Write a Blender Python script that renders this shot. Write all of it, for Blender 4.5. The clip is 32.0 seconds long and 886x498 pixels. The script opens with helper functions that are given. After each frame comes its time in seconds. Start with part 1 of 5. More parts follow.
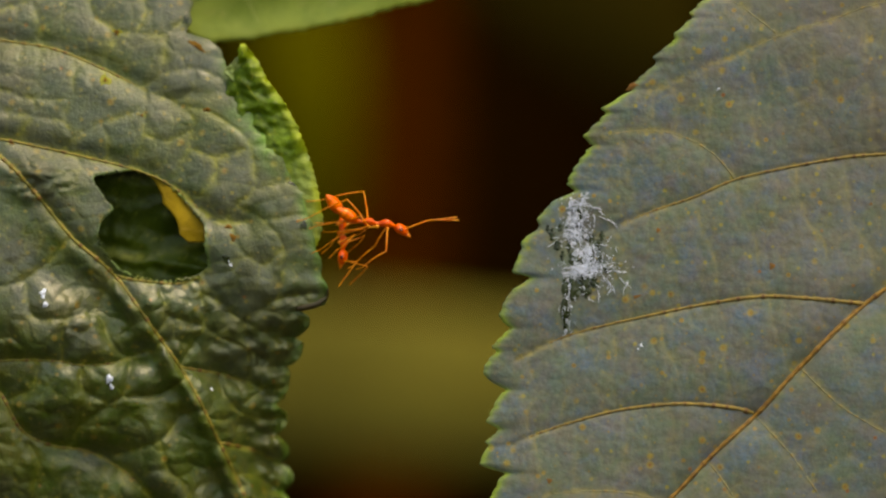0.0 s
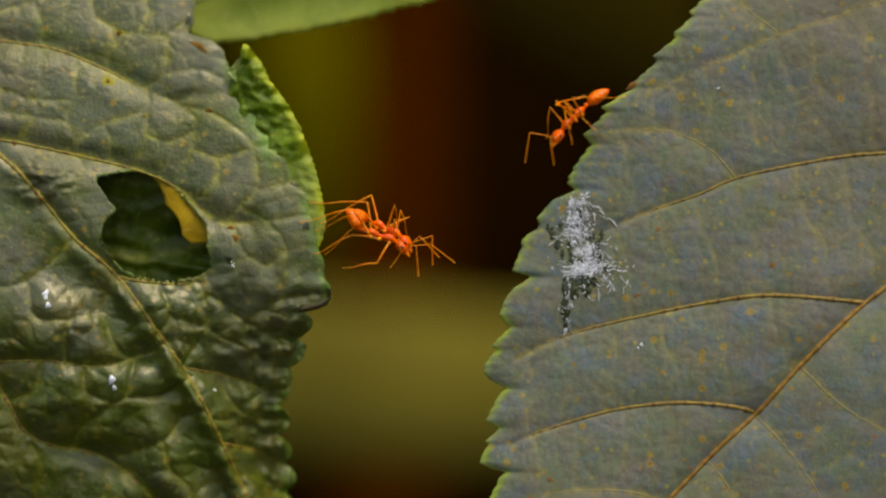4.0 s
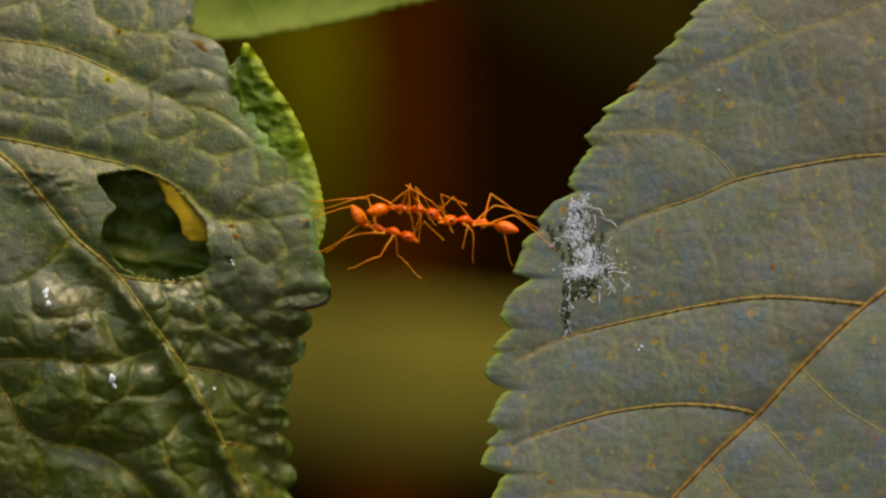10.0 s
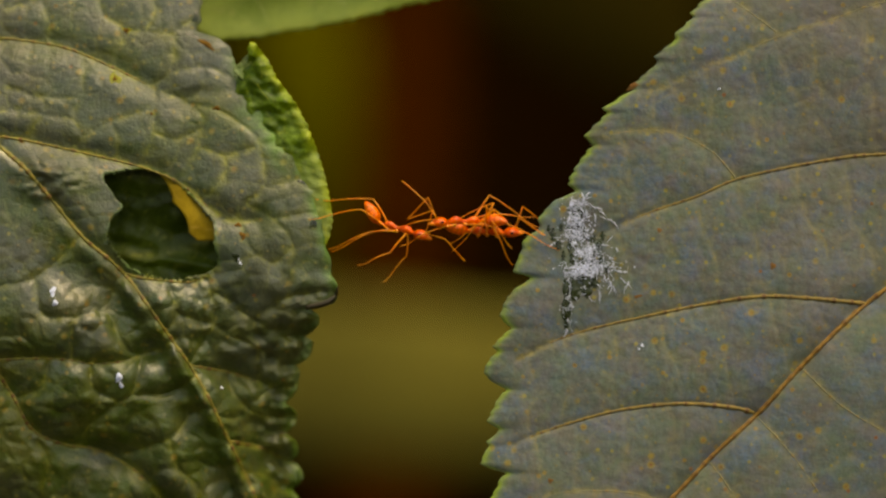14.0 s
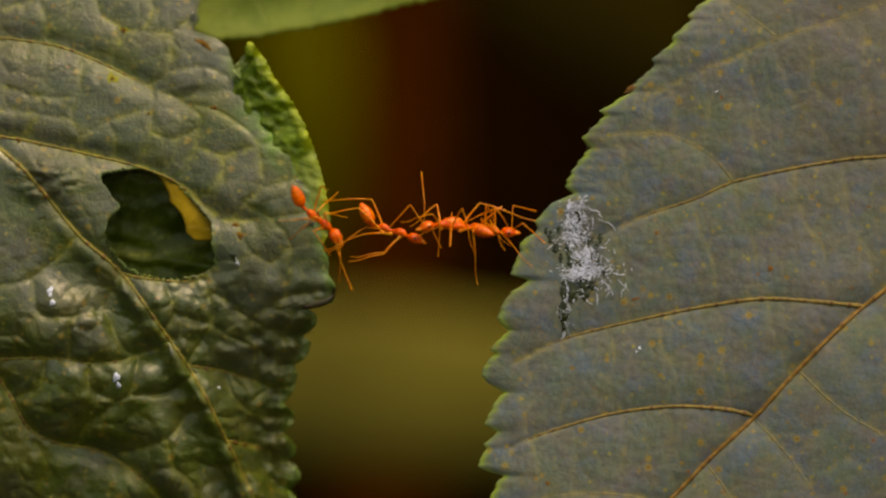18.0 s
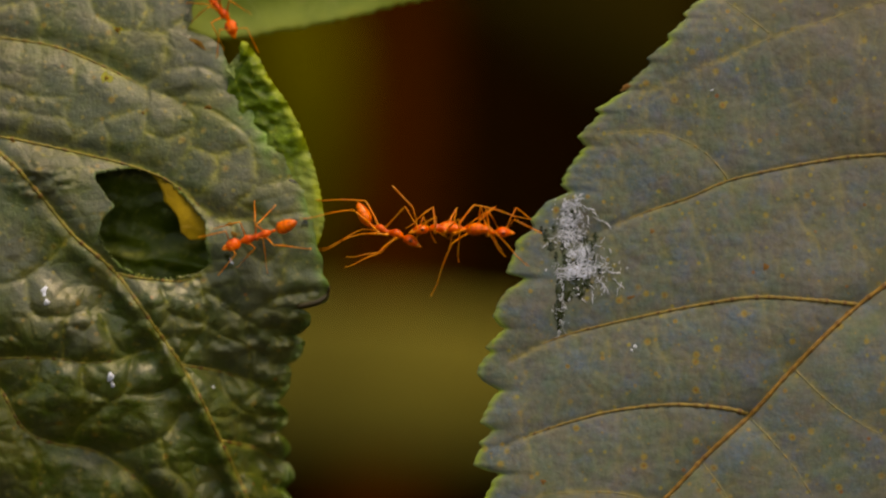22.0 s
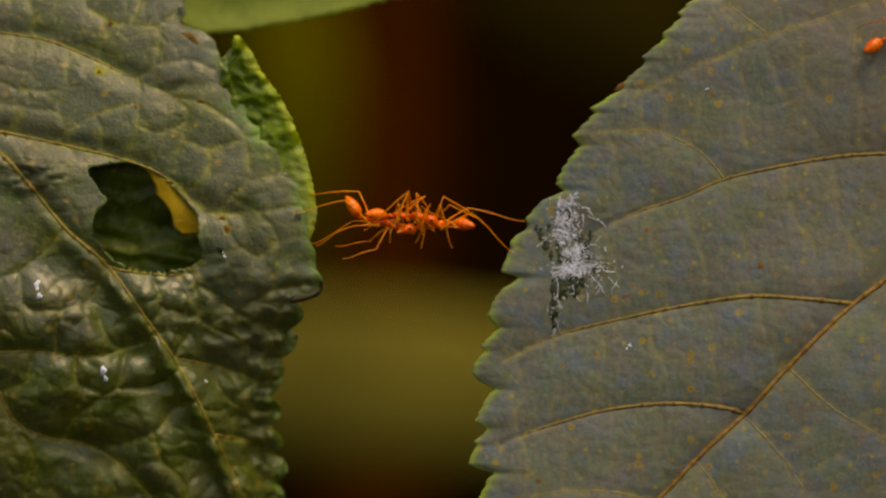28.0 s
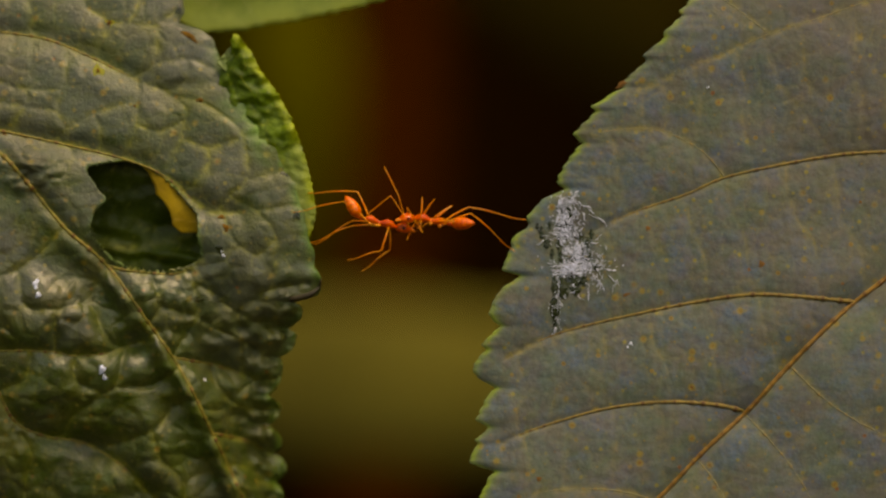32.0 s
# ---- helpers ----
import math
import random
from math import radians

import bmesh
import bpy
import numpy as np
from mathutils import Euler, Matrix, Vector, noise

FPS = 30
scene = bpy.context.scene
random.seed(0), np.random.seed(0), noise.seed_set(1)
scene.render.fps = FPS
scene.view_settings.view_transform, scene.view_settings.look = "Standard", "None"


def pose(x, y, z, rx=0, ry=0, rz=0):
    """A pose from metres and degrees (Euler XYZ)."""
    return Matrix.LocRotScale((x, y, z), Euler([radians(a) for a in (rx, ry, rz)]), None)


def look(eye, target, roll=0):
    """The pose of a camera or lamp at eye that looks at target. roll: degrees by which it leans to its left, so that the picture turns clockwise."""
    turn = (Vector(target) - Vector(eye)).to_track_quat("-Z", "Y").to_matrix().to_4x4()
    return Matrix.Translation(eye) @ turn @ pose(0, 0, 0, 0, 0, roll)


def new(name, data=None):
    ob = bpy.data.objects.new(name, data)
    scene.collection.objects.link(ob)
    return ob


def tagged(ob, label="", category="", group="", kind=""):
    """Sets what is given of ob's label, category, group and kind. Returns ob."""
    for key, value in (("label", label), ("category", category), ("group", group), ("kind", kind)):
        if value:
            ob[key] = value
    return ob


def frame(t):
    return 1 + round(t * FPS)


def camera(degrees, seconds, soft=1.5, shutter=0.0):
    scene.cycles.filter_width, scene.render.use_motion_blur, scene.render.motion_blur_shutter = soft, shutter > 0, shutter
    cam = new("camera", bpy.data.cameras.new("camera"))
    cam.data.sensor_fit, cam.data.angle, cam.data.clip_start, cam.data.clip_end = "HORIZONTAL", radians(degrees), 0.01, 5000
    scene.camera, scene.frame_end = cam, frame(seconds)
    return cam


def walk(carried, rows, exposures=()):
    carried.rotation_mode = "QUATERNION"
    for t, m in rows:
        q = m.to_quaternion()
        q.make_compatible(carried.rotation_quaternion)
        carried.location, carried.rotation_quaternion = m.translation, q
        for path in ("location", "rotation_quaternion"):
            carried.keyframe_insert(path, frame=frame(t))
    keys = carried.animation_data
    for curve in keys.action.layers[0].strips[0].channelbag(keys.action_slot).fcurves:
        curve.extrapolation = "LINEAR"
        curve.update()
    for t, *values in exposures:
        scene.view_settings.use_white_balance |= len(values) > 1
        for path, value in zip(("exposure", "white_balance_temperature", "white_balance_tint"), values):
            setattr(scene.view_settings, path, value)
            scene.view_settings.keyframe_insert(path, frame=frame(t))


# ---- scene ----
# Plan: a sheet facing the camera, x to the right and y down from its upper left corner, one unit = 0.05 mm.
U = 0.00005
MM = 0.001
HEIGHT = 1.0
FAR = 0.30


def at(x, y, back=0.0):
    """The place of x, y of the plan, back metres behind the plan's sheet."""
    s = (FAR + back) / FAR
    return Vector(((x - 784) * U * s, back, HEIGHT + (441 - y) * U * s))


# ---- camera ----
DRIFT = [(0, 1.2, 3.1), (1, 0.8, 1.1), (2, 0.5, 0.6), (3, 1.4, 1.5), (4.5, 1.4, 0.9), (6, 0.3, 0.3), (7, 0.5, 1.2), (8, -0.2, 3.7), (9, 0.8, 4.9), (10, 2.4, 4.3), (11, 2.5, 4.6), (12, 1.5, 4.1), (13, 2.3, 3.8), (14, 2.8, 2.9), (15.5, 0.9, 4.9), (17, -0.2, 8.0), (18, -1.7, 7.5), (19, -4.1, 7.4), (20, -6.7, 7.8), (21, -8.7, 6.4), (22, -9.8, 4.6), (23, -10.9, 4.2), (24, -12.6, 3.5), (25, -14.6, 2.6), (26.5, -17.1, 2.3), (28, -18.7, 2.6), (29, -18.1, 1.2), (30, -17.1, -0.1), (31, -17.1, -0.1), (32, -17.1, -0.3)]
SWAY = [(0, -4.9, -3.7), (1, -4.2, -1.7), (2, -1.3, -0.1), (3, -0.7, -0.6), (4.5, -0.4, -0.3), (6, -0.5, -0.3), (7, -0.7, -1.7), (8, 1.0, -4.6), (9, -0.1, -6.5), (10, -1.3, -6.4), (11, -1.0, -6.7), (12, 2.4, -6.0), (13, 6.2, -5.9), (14, 10.6, -6.4), (15.5, 11.9, -9.2), (17, 10.4, -11.9), (18, 10.5, -11.5), (19, 11.5, -11.5), (20, 11.2, -12.3), (21, 10.6, -11.1), (22, 8.3, -9.4), (23, 4.8, -10.2), (24, 4.8, -10.9), (25, 6.6, -12.7), (26.5, 7.0, -15.2), (28, 4.5, -18.2), (29, 1.6, -18.1), (30, -0.7, -18.0), (31, -0.8, -17.8), (32, 0.9, -17.2)]

cam = camera(14.89, 32.0, soft=2.5, shutter=0.0)
cam.data.dof.use_dof = True
cam.data.dof.focus_distance = FAR
cam.data.dof.aperture_fstop = 9.5
EYE = Vector((0, -FAR, HEIGHT))
walk(cam, [(t, look(EYE, (-dx * U, 0, HEIGHT + dy * U))) for t, dx, dy in DRIFT], exposures=[(0, 1.07, 8950, 6), (7, 0.98, 9200, 7), (13, 0.90, 9550, 9), (20, 0.71, 10200, 12), (25, 0.65, 10450, 13), (32, 0.57, 10800, 14)])

# ---- light: bright overcast day, soft light from above and behind the camera ----
world = bpy.data.worlds.new("overcast")
scene.world = world
world.use_nodes = True
sky = world.node_tree.nodes.new("ShaderNodeTexSky")
sky.sky_type, sky.sun_disc = "NISHITA", False
sky.sun_elevation, sky.sun_rotation = radians(62), radians(145)
sky.air_density, sky.dust_density = 1.0, 2.0
world.node_tree.links.new(sky.outputs[0], world.node_tree.nodes["Background"].inputs[0])
world.node_tree.nodes["Background"].inputs[1].default_value = 0.135

sun = new("sun", bpy.data.lights.new("sun", "SUN"))
sun.data.energy, sun.data.angle, sun.data.color = 1.25, radians(30), (1.0, 0.92, 0.78)
sun.matrix_world = look((0.30, -0.42, HEIGHT + 1.0), (0, 0, HEIGHT))


# ---- materials ----
class Nodes:
    """A principled material with a few wiring helpers."""

    def __init__(self, name):
        self.m = bpy.data.materials.new(name)
        self.m.use_nodes = True
        self.t = self.m.node_tree
        self.out = self.t.nodes["Principled BSDF"]
        self.co = self.t.nodes.new("ShaderNodeTexCoord").outputs["Object"]

    def put(self, key, value):
        sock = self.out.inputs[key]
        if hasattr(value, "links"):
            self.t.links.new(value, sock)
        else:
            sock.default_value = value

    def noise(self, scale, detail=4.0, rough=0.55, warp=0.0):
        n = self.t.nodes.new("ShaderNodeTexNoise")
        n.inputs["Scale"].default_value, n.inputs["Detail"].default_value = scale, detail
        n.inputs["Roughness"].default_value, n.inputs["Distortion"].default_value = rough, warp
        self.t.links.new(self.co, n.inputs["Vector"])
        return n.outputs["Fac"]

    def cells(self, scale, feature="F1"):
        n = self.t.nodes.new("ShaderNodeTexVoronoi")
        n.feature = feature
        n.inputs["Scale"].default_value = scale
        self.t.links.new(self.co, n.inputs["Vector"])
        return n

    def attr(self, name):
        n = self.t.nodes.new("ShaderNodeAttribute")
        n.attribute_name = name
        return n.outputs["Fac"]

    def span(self, value, a, b, c=0.0, d=1.0):
        n = self.t.nodes.new("ShaderNodeMapRange")
        n.inputs[1].default_value, n.inputs[2].default_value = a, b
        n.inputs[3].default_value, n.inputs[4].default_value = c, d
        self.t.links.new(value, n.inputs[0])
        return n.outputs[0]

    def math(self, kind, a, b):
        n = self.t.nodes.new("ShaderNodeMath")
        n.operation = kind
        for i, v in enumerate((a, b)):
            if hasattr(v, "links"):
                self.t.links.new(v, n.inputs[i])
            else:
                n.inputs[i].default_value = v
        return n.outputs[0]

    def mix(self, fac, a, b):
        n = self.t.nodes.new("ShaderNodeMix")
        n.data_type = "RGBA"
        for i, v in ((0, fac), (6, a), (7, b)):
            if hasattr(v, "links"):
                self.t.links.new(v, n.inputs[i])
            else:
                n.inputs[i].default_value = v if i == 0 else (*v, 1)
        return n.outputs[2]

    def bump(self, height, strength, distance):
        n = self.t.nodes.new("ShaderNodeBump")
        n.inputs["Strength"].default_value, n.inputs["Distance"].default_value = strength, distance
        self.t.links.new(height, n.inputs["Height"])
        self.put("Normal", n.outputs[0])


def leaf_material(name, green, dark, vein, rim, rough=0.5, spec=0.5, dots=0.0, sheen=0.0, bump=0.4, patch=None, grain=(), sky_sheen=None, fade=None, older=None, tint=None, wet=0.0):
    k = Nodes(name)
    c = k.mix(k.span(k.noise(260, 5), 0.35, 0.65), green, dark)
    if patch:
        c = k.mix(k.span(k.noise(95, 5, 0.6, 0.6), 0.47, 0.68, 0, 0.75), c, patch)
    c = k.mix(k.span(k.noise(2600, 3), 0.4, 0.75, 0, 0.3), c, [v * 1.45 for v in green])
    for scale, tone, share in grain:
        c = k.mix(k.span(k.noise(scale, 6, 0.7), 0.47, 0.60, 0, share), c, tone)
    if sky_sheen:
        # bluish sky reflection painted into the colour, fading out towards the leaf's tip
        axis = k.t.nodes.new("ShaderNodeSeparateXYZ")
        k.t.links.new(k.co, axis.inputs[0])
        fading = k.span(k.math("ADD", axis.outputs[2], k.span(k.noise(120, 4), 0.3, 0.7, -0.006, 0.006)), -0.046, -0.031)
        c = k.mix(k.math("MULTIPLY", fading, k.span(k.noise(210, 6, 0.7), 0.36, 0.6, 0.12, 0.55)), c, sky_sheen)
    if fade:
        # the tone that the blade turns to along its length
        axis = k.t.nodes.new("ShaderNodeSeparateXYZ")
        k.t.links.new(k.co, axis.inputs[0])
        c = k.mix(k.span(k.math("ADD", axis.outputs[2], k.span(k.noise(300, 3), 0.3, 0.7, -0.001, 0.001)), fade[0], fade[1], 0, 0.85), c, fade[2])
    if older:
        # browner towards the stalk, greener towards the tip
        axis = k.t.nodes.new("ShaderNodeSeparateXYZ")
        k.t.links.new(k.co, axis.inputs[0])
        along = k.math("ADD", k.math("ADD", axis.outputs[0], axis.outputs[2]), k.span(k.noise(75, 4), 0.3, 0.7, -0.018, 0.018))
        c = k.mix(k.span(along, -0.085, -0.045, 0, 0.78), c, older)
    if dots:
        jog = k.t.nodes.new("ShaderNodeTexNoise")
        jog.inputs["Scale"].default_value = 2500
        k.t.links.new(k.co, jog.inputs["Vector"])
        move = k.t.nodes.new("ShaderNodeVectorMath")
        move.operation = "MULTIPLY_ADD"
        move.inputs[1].default_value = (0.00013, 0.00013, 0.00013)
        k.t.links.new(jog.outputs["Color"], move.inputs[0])
        k.t.links.new(k.co, move.inputs[2])
        for scale, halo, core, tone, heart in ((470, 0.20, 0.085, (0.21, 0.155, 0.020), (0.17, 0.060, 0.010)), (640, 0.17, 0.070, (0.23, 0.15, 0.022), (0.13, 0.055, 0.010)), (820, 0.20, 0.0, (0.20, 0.175, 0.030), None), (1150, 0.17, 0.0, (0.18, 0.13, 0.035), None), (360, 0.085, 0.05, (0.20, 0.08, 0.012), (0.14, 0.035, 0.006))):
            cell = k.cells(scale)
            k.t.links.new(move.outputs[0], cell.inputs["Vector"])
            pick = k.t.nodes.new("ShaderNodeSeparateColor")
            k.t.links.new(cell.outputs["Color"], pick.inputs[0])
            some = k.math("MULTIPLY", k.span(pick.outputs[0], 0.2, 0.6, 0, 1), dots)
            c = k.mix(k.math("MULTIPLY", k.span(cell.outputs["Distance"], 0.45 * halo, halo, 1, 0), some), c, tone)
            if heart:
                c = k.mix(k.math("MULTIPLY", k.span(cell.outputs["Distance"], 0.4 * core, core, 1, 0), some), c, heart)
        stain = k.span(k.noise(110, 3, 0.6, 0.5), 0.55, 0.75, 0, 0.5)
        c = k.mix(stain, c, [0.5 * (green[0] + 0.10), 0.4 * (green[1] + 0.07), 0.5 * (green[2] + 0.03)])
    broken = k.math("MULTIPLY", k.span(k.noise(1100, 3), 0.42, 0.60, 0.15, 1.0), k.span(k.noise(170, 2), 0.35, 0.6, 0.5, 1.0))
    c = k.mix(k.math("MINIMUM", k.math("MULTIPLY", k.attr("vein"), broken), 1.0), c, vein)
    c = k.mix(k.math("MULTIPLY", k.attr("rim"), k.span(k.noise(420, 3), 0.38, 0.6, 0.12, 1.0)), c, rim)
    k.put("Base Color", c)
    k.put("Roughness", k.math("ADD", k.span(k.noise(420, 4), 0.3, 0.7, rough - 0.08, rough + 0.10), k.span(k.noise(70, 3), 0.35, 0.65, -0.08, 0.08)))
    k.put("Specular IOR Level", spec)
    if wet:
        # a film of moisture in patches
        k.put("Coat Weight", k.span(k.noise(130, 4, 0.6, 0.4), 0.48, 0.64, 0, wet))
        k.put("Coat Roughness", 0.22)
    if tint:
        k.put("Specular Tint", (*tint, 1))
    if sheen:
        k.put("Sheen Weight", sheen)
        k.put("Sheen Roughness", 0.5)
        k.put("Sheen Tint", (0.7, 0.82, 1.0, 1))
    web = k.cells(1900, "DISTANCE_TO_EDGE").outputs["Distance"]
    h = k.math("ADD", k.math("MULTIPLY", k.span(web, 0.0, 0.25), 0.22), k.math("ADD", k.math("MULTIPLY", k.noise(5200, 4), 0.7), k.math("MULTIPLY", k.noise(900, 4), 1.6)))
    k.bump(h, bump, 0.00012)
    return k.m


def plain(name, a, b, scale=300, rough=0.5, spec=0.5, bump=0.3, depth=0.0001, fine=2500):
    k = Nodes(name)
    k.put("Base Color", k.mix(k.span(k.noise(scale, 4), 0.35, 0.65), a, b))
    k.put("Roughness", k.span(k.noise(scale * 3, 3), 0.3, 0.7, rough - 0.1, rough + 0.1))
    k.put("Specular IOR Level", spec)
    k.bump(k.noise(fine, 4), bump, depth)
    return k.m


def shell_material(name, a, b, bands=0.0):
    k = Nodes(name)
    c = k.mix(k.span(k.noise(900, 4), 0.35, 0.65), a, b)
    if bands:
        axis = k.t.nodes.new("ShaderNodeSeparateXYZ")
        k.t.links.new(k.co, axis.inputs[0])
        ring = k.math("PINGPONG", k.math("ADD", axis.outputs[0], 0.01), bands / 2)
        c = k.mix(k.span(ring, 0.0, bands * 0.2, 0.6, 0.0), c, (0.32, 0.04, 0.004))
    k.put("Base Color", c)
    k.put("Roughness", k.span(k.noise(2500, 3), 0.3, 0.7, 0.22, 0.40))
    k.put("Specular IOR Level", 0.35)
    k.put("Subsurface Weight", 0.2)
    k.put("Subsurface Radius", (0.0006, 0.00025, 0.00005))
    k.bump(k.noise(9000, 3), 0.25, 0.00004)
    return k.m


M_LEFT = leaf_material("bullate_leaf", (0.033, 0.060, 0.002), (0.016, 0.036, 0.001), (0.23, 0.24, 0.028), (0.10, 0.23, 0.012), rough=0.38, spec=0.44, wet=0.5, tint=(0.92, 0.93, 0.90), dots=0.7, bump=0.58, patch=(0.056, 0.084, 0.004), grain=((1100, (0.014, 0.030, 0.001), 0.6), (260, (0.064, 0.062, 0.045), 0.4), (150, (0.074, 0.056, 0.020), 0.25), (300, (0.078, 0.088, 0.004), 0.45), (2300, (0.11, 0.12, 0.05), 0.25)), sky_sheen=(0.048, 0.060, 0.060))
M_RIGHT = leaf_material("downy_leaf", (0.064, 0.100, 0.086), (0.068, 0.086, 0.064), (0.24, 0.20, 0.052), (0.21, 0.31, 0.012), rough=0.55, spec=0.4, dots=1.0, sheen=0.22, bump=0.34, patch=(0.090, 0.104, 0.046), grain=((330, (0.056, 0.100, 0.165), 0.75), (270, (0.104, 0.082, 0.096), 0.45), (600, (0.130, 0.092, 0.050), 0.4), (420, (0.072, 0.115, 0.035), 0.35), (1700, (0.050, 0.064, 0.045), 0.4), (2300, (0.14, 0.15, 0.13), 0.25)), older=(0.102, 0.082, 0.062))
M_TOP = leaf_material("pale_leaf", (0.165, 0.220, 0.030), (0.095, 0.145, 0.012), (0.19, 0.22, 0.05), (0.16, 0.2, 0.02), rough=0.5, spec=0.3, bump=0.3)
M_CURL = leaf_material("fresh_margin", (0.14, 0.23, 0.004), (0.045, 0.09, 0.002), (0.34, 0.36, 0.04), (0.24, 0.30, 0.012), rough=0.42, spec=0.3, bump=0.5, patch=(0.11, 0.17, 0.004), grain=((900, (0.035, 0.065, 0.002), 0.7),), fade=(-0.0240, -0.0268, (0.165, 0.22, 0.050)))
M_FLAP = leaf_material("pale_underside", (0.20, 0.25, 0.12), (0.11, 0.17, 0.035), (0.30, 0.34, 0.12), (0.30, 0.36, 0.06), rough=0.5, spec=0.3, bump=0.4)
M_INNER = leaf_material("shaded_leaf", (0.060, 0.095, 0.004), (0.022, 0.042, 0.002), (0.22, 0.24, 0.04), (0.06, 0.08, 0.01), rough=0.42, spec=0.3, bump=0.6)
M_YELLOW = leaf_material("yellowed_leaf", (0.25, 0.17, 0.010), (0.16, 0.105, 0.005), (0.3, 0.2, 0.03), (0.2, 0.14, 0.006), rough=0.6, spec=0.1, bump=0.3)


def vein_material(name, a, b, spot, scale=700):
    k = Nodes(name)
    c = k.mix(k.span(k.noise(1600, 4), 0.35, 0.65), a, b)
    c = k.mix(k.span(k.noise(scale, 3), 0.45, 0.7, 0, 0.6), c, [0.5 * (p + q) for p, q in zip(b, spot)])
    k.put("Base Color", k.mix(k.span(k.attr("knot"), 0.2, 0.7, 0, 0.9), c, spot))
    k.put("Roughness", 0.6)
    k.bump(k.noise(3500, 4), 0.5, 0.00015)
    return k.m


M_VEIN = vein_material("ochre_vein", (0.23, 0.155, 0.020), (0.15, 0.11, 0.018), (0.08, 0.030, 0.005))
M_PALEVEIN = vein_material("pale_vein", (0.27, 0.30, 0.10), (0.21, 0.25, 0.07), (0.22, 0.24, 0.06))
M_FAINT = vein_material("faint_vein", (0.19, 0.185, 0.075), (0.12, 0.135, 0.075), (0.24, 0.15, 0.03))
M_MIDRIB = vein_material("brown_midrib", (0.27, 0.145, 0.014), (0.17, 0.085, 0.008), (0.10, 0.040, 0.005), 900)
M_GREENVEIN = vein_material("olive_vein", (0.26, 0.20, 0.022), (0.12, 0.125, 0.012), (0.11, 0.035, 0.004), 800)
M_ANT = shell_material("orange_shell", (0.84, 0.125, 0.002), (0.56, 0.058, 0.001))
M_GASTER = shell_material("banded_orange_shell", (0.88, 0.17, 0.003), (0.60, 0.070, 0.001), 0.00046)
M_LIMB = shell_material("amber_limb", (0.88, 0.34, 0.022), (0.70, 0.16, 0.005))
M_EYE = plain("eye", (0.012, 0.006, 0.004), (0.02, 0.01, 0.006), 3000, 0.2)
M_WHITE = plain("chalky_crust", (0.70, 0.77, 0.94), (0.38, 0.43, 0.55), 2200, 0.8, 0.3)
# for the crust's wet streaks and for the painted dark notches
M_WET_SHADE = plain("wet_and_shaded_green", (0.007, 0.014, 0.002), (0.018, 0.028, 0.005), 900, 0.25, 0.4)
M_SCAR = plain("brown_scar", (0.15, 0.075, 0.008), (0.06, 0.030, 0.004), 1500, 0.8, 0.1)
M_RUST = plain("rust_spot", (0.19, 0.085, 0.018), (0.12, 0.060, 0.015), 1500, 0.7, 0.2)
M_LIP = plain("shadowed_lip", (0.030, 0.022, 0.005), (0.014, 0.012, 0.003), 700, 0.5, 0.3)
M_STEM = plain("red_brown_bark", (0.078, 0.018, 0.0004), (0.052, 0.012, 0.0003), 60, 0.9, 0.0, 0.5, 0.002, 200)
# M_SHADY and M_DEEP: darker copies of M_OLIVE, with the shade in their colour
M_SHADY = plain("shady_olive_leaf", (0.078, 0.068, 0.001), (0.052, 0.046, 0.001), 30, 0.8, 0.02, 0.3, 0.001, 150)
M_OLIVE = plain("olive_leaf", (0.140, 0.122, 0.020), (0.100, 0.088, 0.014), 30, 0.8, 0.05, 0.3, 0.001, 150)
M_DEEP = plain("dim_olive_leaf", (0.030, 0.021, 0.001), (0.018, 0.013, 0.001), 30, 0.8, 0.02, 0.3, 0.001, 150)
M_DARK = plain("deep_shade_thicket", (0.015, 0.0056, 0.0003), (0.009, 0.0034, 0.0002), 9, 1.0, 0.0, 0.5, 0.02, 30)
M_SOIL = plain("dark_leaf_litter", (0.045, 0.03, 0.018), (0.025, 0.017, 0.01), 6, 0.9, 0.2, 0.6, 0.02, 60)


# ---- mesh helpers ----
def mesh_of(name, verts, faces, material, smooth=True):
    me = bpy.data.meshes.new(name)
    me.from_pydata([tuple(v) for v in verts], [], faces)
    me.materials.append(material)
    if smooth:
        me.polygons.foreach_set("use_smooth", [True] * len(me.polygons))
    me.update()
    return me


def part(name, me, parent, label=""):
    ob = new(name, me)
    ob.parent = parent
    if label:
        tagged(ob, label)
    return ob


def local(verts, parent):
    o = parent.location
    return [(v[0] - o[0], v[1] - o[1], v[2] - o[2]) for v in verts]


def tube(points, radii, sides=8):
    """A tube through the points, closed at both ends."""
    pts = [Vector(p) for p in points]
    verts, faces = [], []
    n = len(pts)
    for i, p in enumerate(pts):
        d = (pts[min(i + 1, n - 1)] - pts[max(i - 1, 0)]).normalized()
        a = d.cross(Vector((0.13, 1, 0.07))).normalized()
        b = d.cross(a)
        for s in range(sides):
            w = 2 * math.pi * s / sides
            verts.append(p + (a * math.cos(w) + b * math.sin(w)) * radii[i])
    for i in range(n - 1):
        for s in range(sides):
            q = (s + 1) % sides
            faces.append((i * sides + s, i * sides + q, (i + 1) * sides + q, (i + 1) * sides + s))
    faces.append(tuple(range(sides))[::-1])
    faces.append(tuple(range((n - 1) * sides, n * sides)))
    return verts, faces


